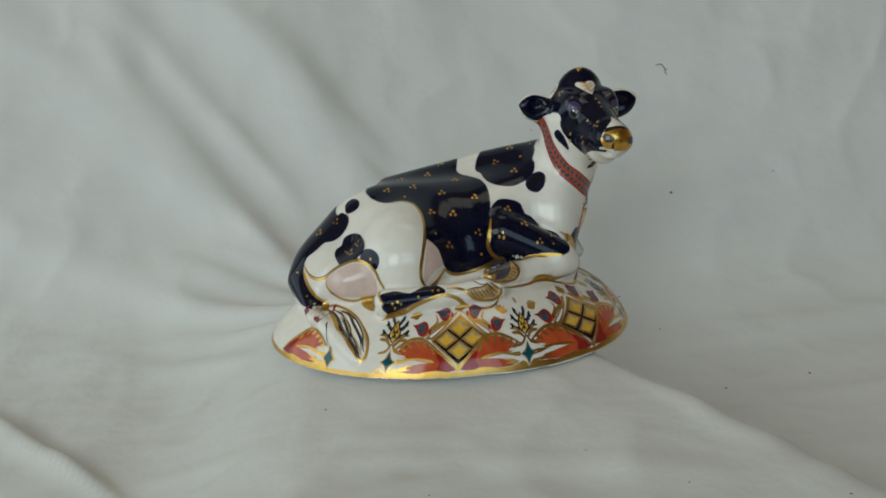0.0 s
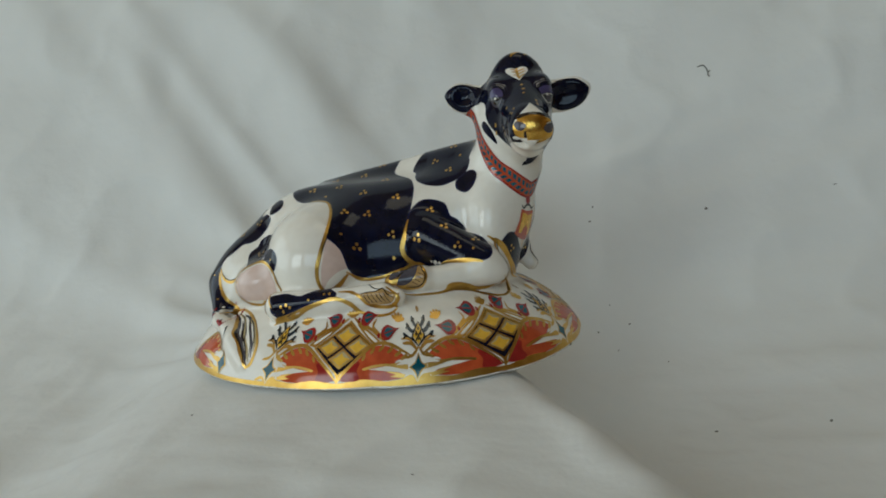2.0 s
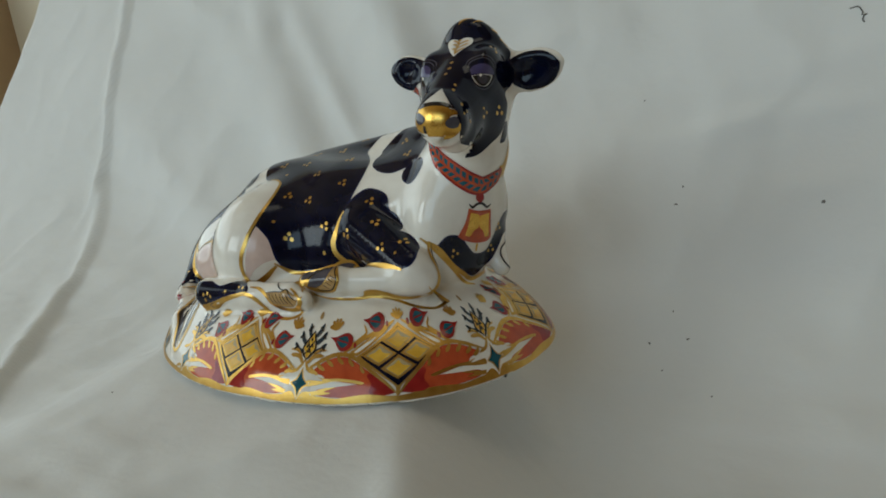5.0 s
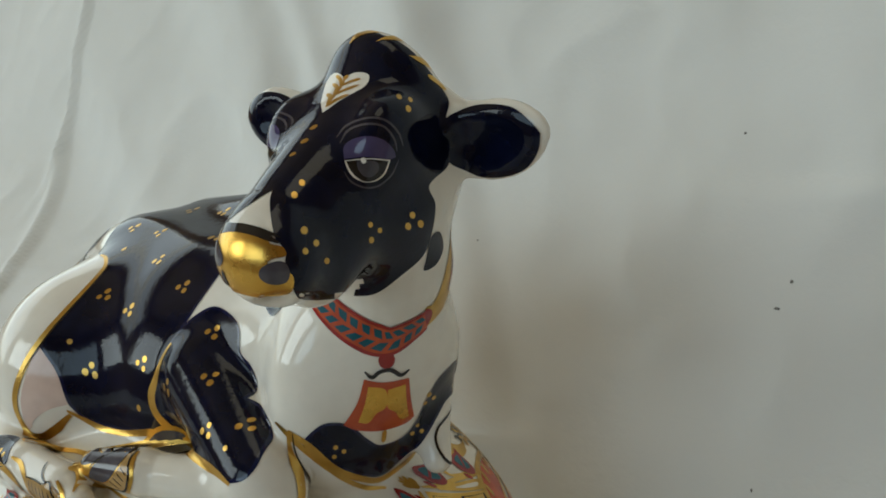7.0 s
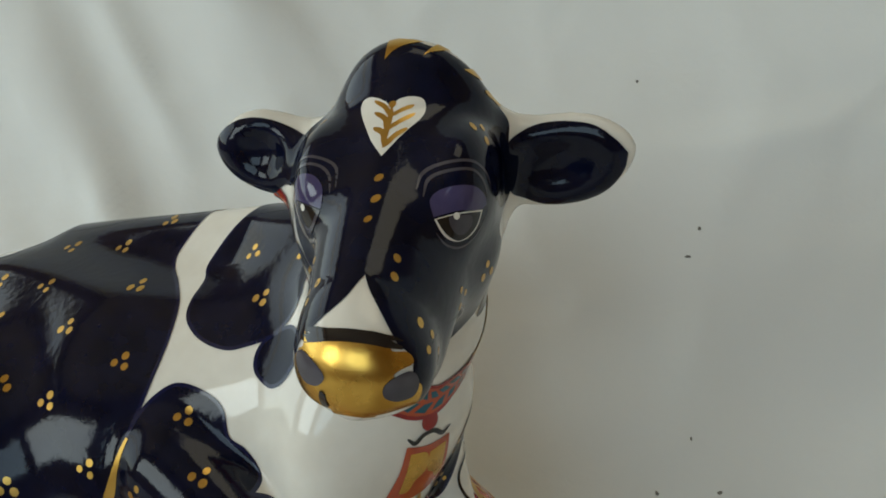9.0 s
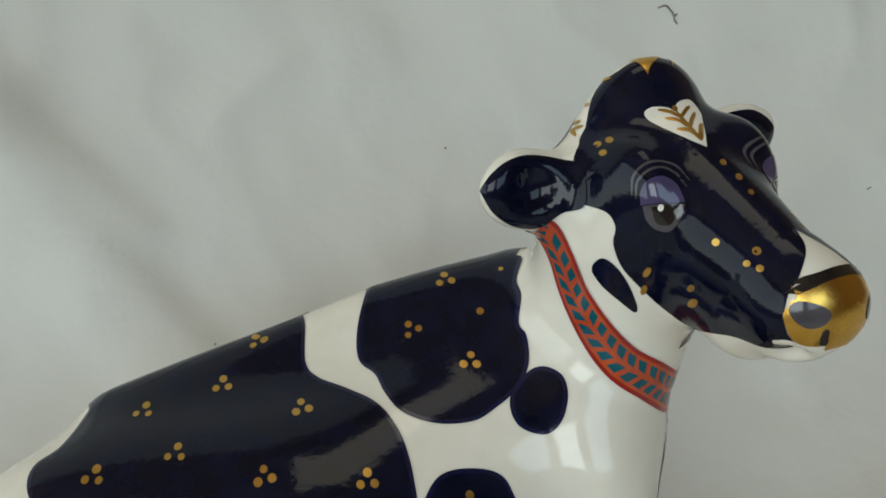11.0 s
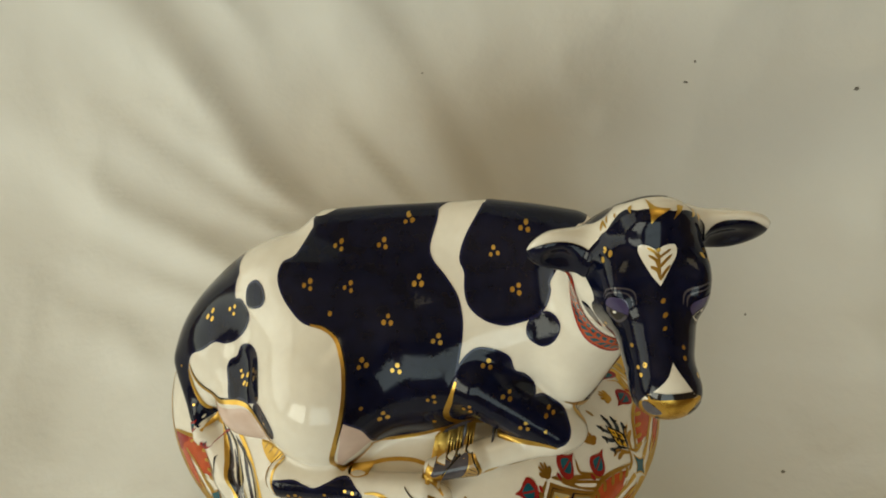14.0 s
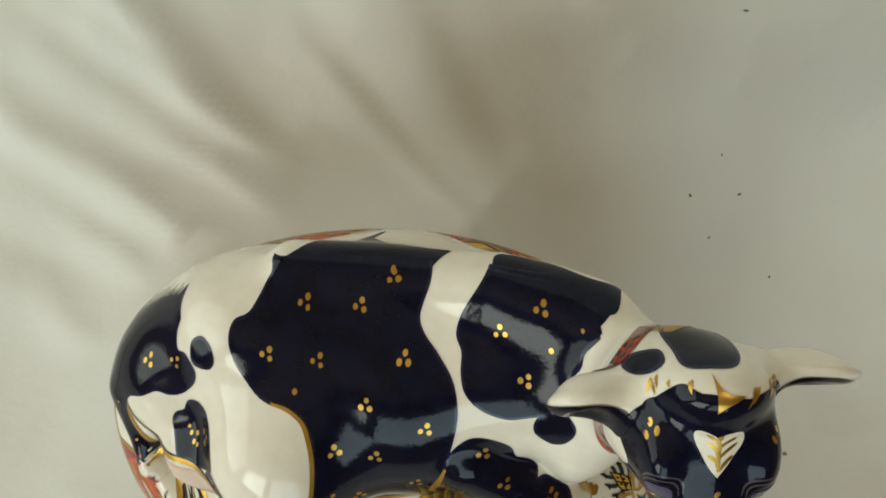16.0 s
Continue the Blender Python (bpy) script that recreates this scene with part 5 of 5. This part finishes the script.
def star_tree(u0, k=1.0):
    def at(*pts):
        return [(u0 + q[0] * k + 0.2 * (q[1] - 5), q[1] * 0.96, *q[2:]) for q in pts]
    patch("porcelain_glaze", FOOT, 4, *at((0, 11.2, 1), (1.6, 8.6), (4.4, 8.4, 1), (3.2, 5.8), (4.6, 2.6, 1), (1.6, 3.0), (0, 1.6, 1), (-1.6, 3.0), (-4.6, 2.6, 1), (-3.2, 5.8), (-4.4, 8.4, 1), (-1.6, 8.6)))
    patch("gilding", FOOT, 5, *at((0, 9.8, 1), (1.2, 7.2), (3.1, 5.9, 1), (1.2, 4.5), (0, 1.9, 1), (-1.2, 4.5), (-3.1, 5.9, 1), (-1.2, 7.2)))
    patch("teal_enamel", FOOT, 6, *at((0, 9.0, 1), (0.9, 7.0), (2.5, 5.9, 1), (0.9, 4.8), (0, 2.7, 1), (-0.9, 4.8), (-2.5, 5.9, 1), (-0.9, 7.0)))
    for s in (-1, 1):
        stroke("gilding", FOOT, 5, 0.75, *at((0, 11.4), (s * 1.8, 9.2), (s * 4.6, 8.4)))
        stroke("gilding", FOOT, 5, 0.75, *at((s * 0.4, 2.0), (s * 2.2, 3.4), (s * 4.8, 2.4)))
        stroke("gilding", FOOT, 4, 0.9, *at((s * 0.6, 10.6), (s * 2.6, 12.2), (s * 5.6, 12.4)))
        stroke("gilding", FOOT, 4, 0.6, *at((s * 1.2, 11.4), (s * 3.4, 13.4), (s * 6.2, 13.6)))
        stroke("black_line_enamel", FOOT, 5, 0.5, *at((0, 11.4), (s * 2.1, 14.0), (0, 17.6)))
        stroke("black_line_enamel", FOOT, 5, 0.45, *at((s * 1.1, 12.6), (-s * 1.2, 15.6)))
        stroke("slate_enamel", FOOT, 4, 1.0, *at((s * 1.6, 13.2), (s * 3.6, 13.6), (s * 5.6, 15.0)))
        stroke("slate_enamel", FOOT, 4, 1.0, *at((s * 1.6, 15.0), (s * 3.2, 15.8), (s * 4.6, 17.4)))
        stroke("slate_enamel", FOOT, 4, 1.0, *at((s * 0.8, 16.4), (s * 1.8, 17.4), (s * 2.6, 19.0)))
        for a, b in ((4.8, 13.2), (4.2, 15.6), (2.2, 17.2)):
            stroke("black_line_enamel", FOOT, 5, 0.5, *at((s * (a - 0.8), b + 1.2), (s * (a + 0.6), b + 0.4)))
    patch("amber_enamel", FOOT, 4, *at((0, 11.8, 1), (1.9, 14.0, 1), (0, 17.2, 1), (-1.9, 14.0, 1)))
    dots("black_line_enamel", FOOT, 6, 0.32, *at((0, 13.2), (-0.9, 14.4), (0.9, 14.4), (0, 15.8)))
    dots("ochre_enamel", FOOT, 4, 0.6, *at((0, 20.6)))


STARS, LOZENGES = (-56.7, -31.8, 20.4, 81.8, 148.0, 205.0, 262.0), (-6.2, 50.0, 114.0, 176.5, 233.5)
for u in LOZENGES:
    lozenge(u, 0.98 if u < 40 else 1.2 if u < 80 else 1.12)
    left, right = max(s for s in STARS if s < u), min(s for s in STARS if s > u)
    red_leaf(u, left)
    red_leaf(u, right)
for u in STARS:
    if u > -50:
        star_tree(u)
# behind the tail: half a star and the leaf that runs round the end
patch("gilding", FOOT, 4, (-56.2, 9.6, 1), (-54.6, 6.4), (-53.2, 5.0, 1), (-54.8, 3.6), (-56.0, 1.4, 1), (-57.6, 3.6), (-59.2, 5.0, 1), (-57.6, 6.6))
patch("teal_enamel", FOOT, 5, (-56.2, 8.2, 1), (-55.0, 6.2), (-54.0, 5.0, 1), (-55.2, 3.8), (-56.0, 2.2, 1), (-57.2, 3.8), (-58.4, 5.0, 1), (-57.2, 6.4))
red_leaf(-84.0, -56.2)
stroke("black_line_enamel", FOOT, 3, 0.4, (-57.2, 9.2), (-60.0, 13.5), (-64.0, 17.0))
for u, v in ((-66.5, 16.6), (-73.5, 18.2)):
    patch("deep_red_enamel", FOOT, 4, (u, v - 1.6), (u + 1.6, v), (u + 0.8, v + 1.4), (u, v + 2.4, 1), (u - 0.8, v + 1.4), (u - 1.6, v))
    patch("teal_enamel", FOOT, 5, (u, v - 0.8), (u + 0.8, v), (u, v + 1.2), (u - 0.8, v))
for a in range(-104, 284, 38):
    stroke("gilding", FOOT, 2, 1.3, *[(a + 10 * i, 1.5 + 0.12 * math.sin(a + i)) for i in range(5)], taper=1.0)
lay_all()
verts = np.concatenate(figure_verts) / 1000
normals = np.concatenate(figure_normals)
faces = [f for group in figure_faces for f in group]
figurine = link_mesh("cow_figurine", verts, faces, PAINTS, smooth=True)
figurine.data.polygons.foreach_set("material_index", np.concatenate(figure_paint))
figurine.data.normals_split_custom_set_from_vertices(normals)
figurine.data.update()
tagged(figurine, "glazed white and navy porcelain cow paperweight with gilded Imari-pattern foot", "figurine")

# ---- lint and loose fibres on the sheet ----
def on_sheet(x, y, z):
    """The sheet's nearest point to a place in millimetres, and its normal there."""
    found, place, normal, _ = sheet.closest_point_on_mesh(Vector((x, y, z)) / 1000)
    normal = normal if normal.z - normal.y > 0 else -normal
    return place, normal


def fleck(x, y, z, size, seed, name="lint_speck", label="dark crumb of lint lying on the white sheet"):
    """A crumb: a small lumpy, flattened ball."""
    place, normal = on_sheet(x, y, z)
    bm = bmesh.new()
    bmesh.ops.create_icosphere(bm, subdivisions=2, radius=1)
    turn = normal.to_track_quat("Z", "Y")
    dice = random.Random(seed)
    long = 1.0 + dice.random() * 1.2
    spin = Matrix.Rotation(dice.random() * 6.3, 4, "Z")
    for v in bm.verts:
        k = 1 + 0.55 * noise.noise(v.co * 1.9 + Vector((seed * 3.1, 0, 0)))
        v.co = place + turn @ (spin @ Vector((v.co.x * k * long, v.co.y * k, v.co.z * k * 0.45 + 0.35))) * size * 0.75 / 1000
    me = bpy.data.meshes.new(name)
    bm.to_mesh(me)
    bm.free()
    me.materials.append(lint_dark)
    me.shade_smooth()
    tagged(new(name, me), label, "lint", group="lint on the sheet")


def fibre(x, y, z, length, thick, bend, angle, seed):
    """A loose thread, curling over the cloth."""
    place, normal = on_sheet(x, y, z)
    turn = normal.to_track_quat("Z", "Y")
    curve = bpy.data.curves.new("fibre", "CURVE")
    curve.dimensions, curve.bevel_depth, curve.bevel_resolution = "3D", thick / 1000, 2
    line = curve.splines.new("POLY")
    line.points.add(15)
    a = angle
    q = Vector((0, 0, 0))
    for i in range(16):
        spot = place + turn @ ((q + Vector((0, 0, thick * 0.8 + 0.25 * math.sin(i * 0.8 + seed)))) / 1000)
        line.points[i].co = (*spot, 1)
        q = q + Vector((math.cos(a), math.sin(a), 0)) * length / 15
        a += bend / 15 * (1 + 0.8 * math.sin(i * 0.9 + seed))
    curve.materials.append(lint_dark)
    tagged(new("loose_fibre", curve), "thin dark curled thread clinging to the sheet", "fibre", group="fibres on the sheet")


for n, (x, y, z, size) in enumerate((
        (-85, -41, -13, 0.45), (-65, -74, -6, 0.4), (130, 110, 16, 0.8), (115, 0, -45, 0.7), (156, 6, -45, 0.7), (26, -104, -5, 0.35),
        (50, -124, -7, 0.35), (-22, -119, -4, 0.35), (92, -133, -10, 0.4), (-52, -63, -3, 0.4), (90, 74, -27, 0.5), (84, 61, -34, 0.4),
        (78, 115, 20, 0.5), (59, 131, 52, 0.4), (76, 111, 14, 0.45), (-12, 104, 20, 0.3), (76, 72, -29, 0.5), (104, 52, -37, 0.45), (82, 83, -20, 0.35))):
    fleck(x, y, z, size, n + 1)
fibre(138, 145, 77, 7.0, 0.28, 2.6, 1.2, 1)
fibre(187, 112, 22, 12.0, 0.16, -1.8, 0.4, 2)
fibre(139, 143, 75, 4.0, 0.25, -2.2, 2.4, 5)
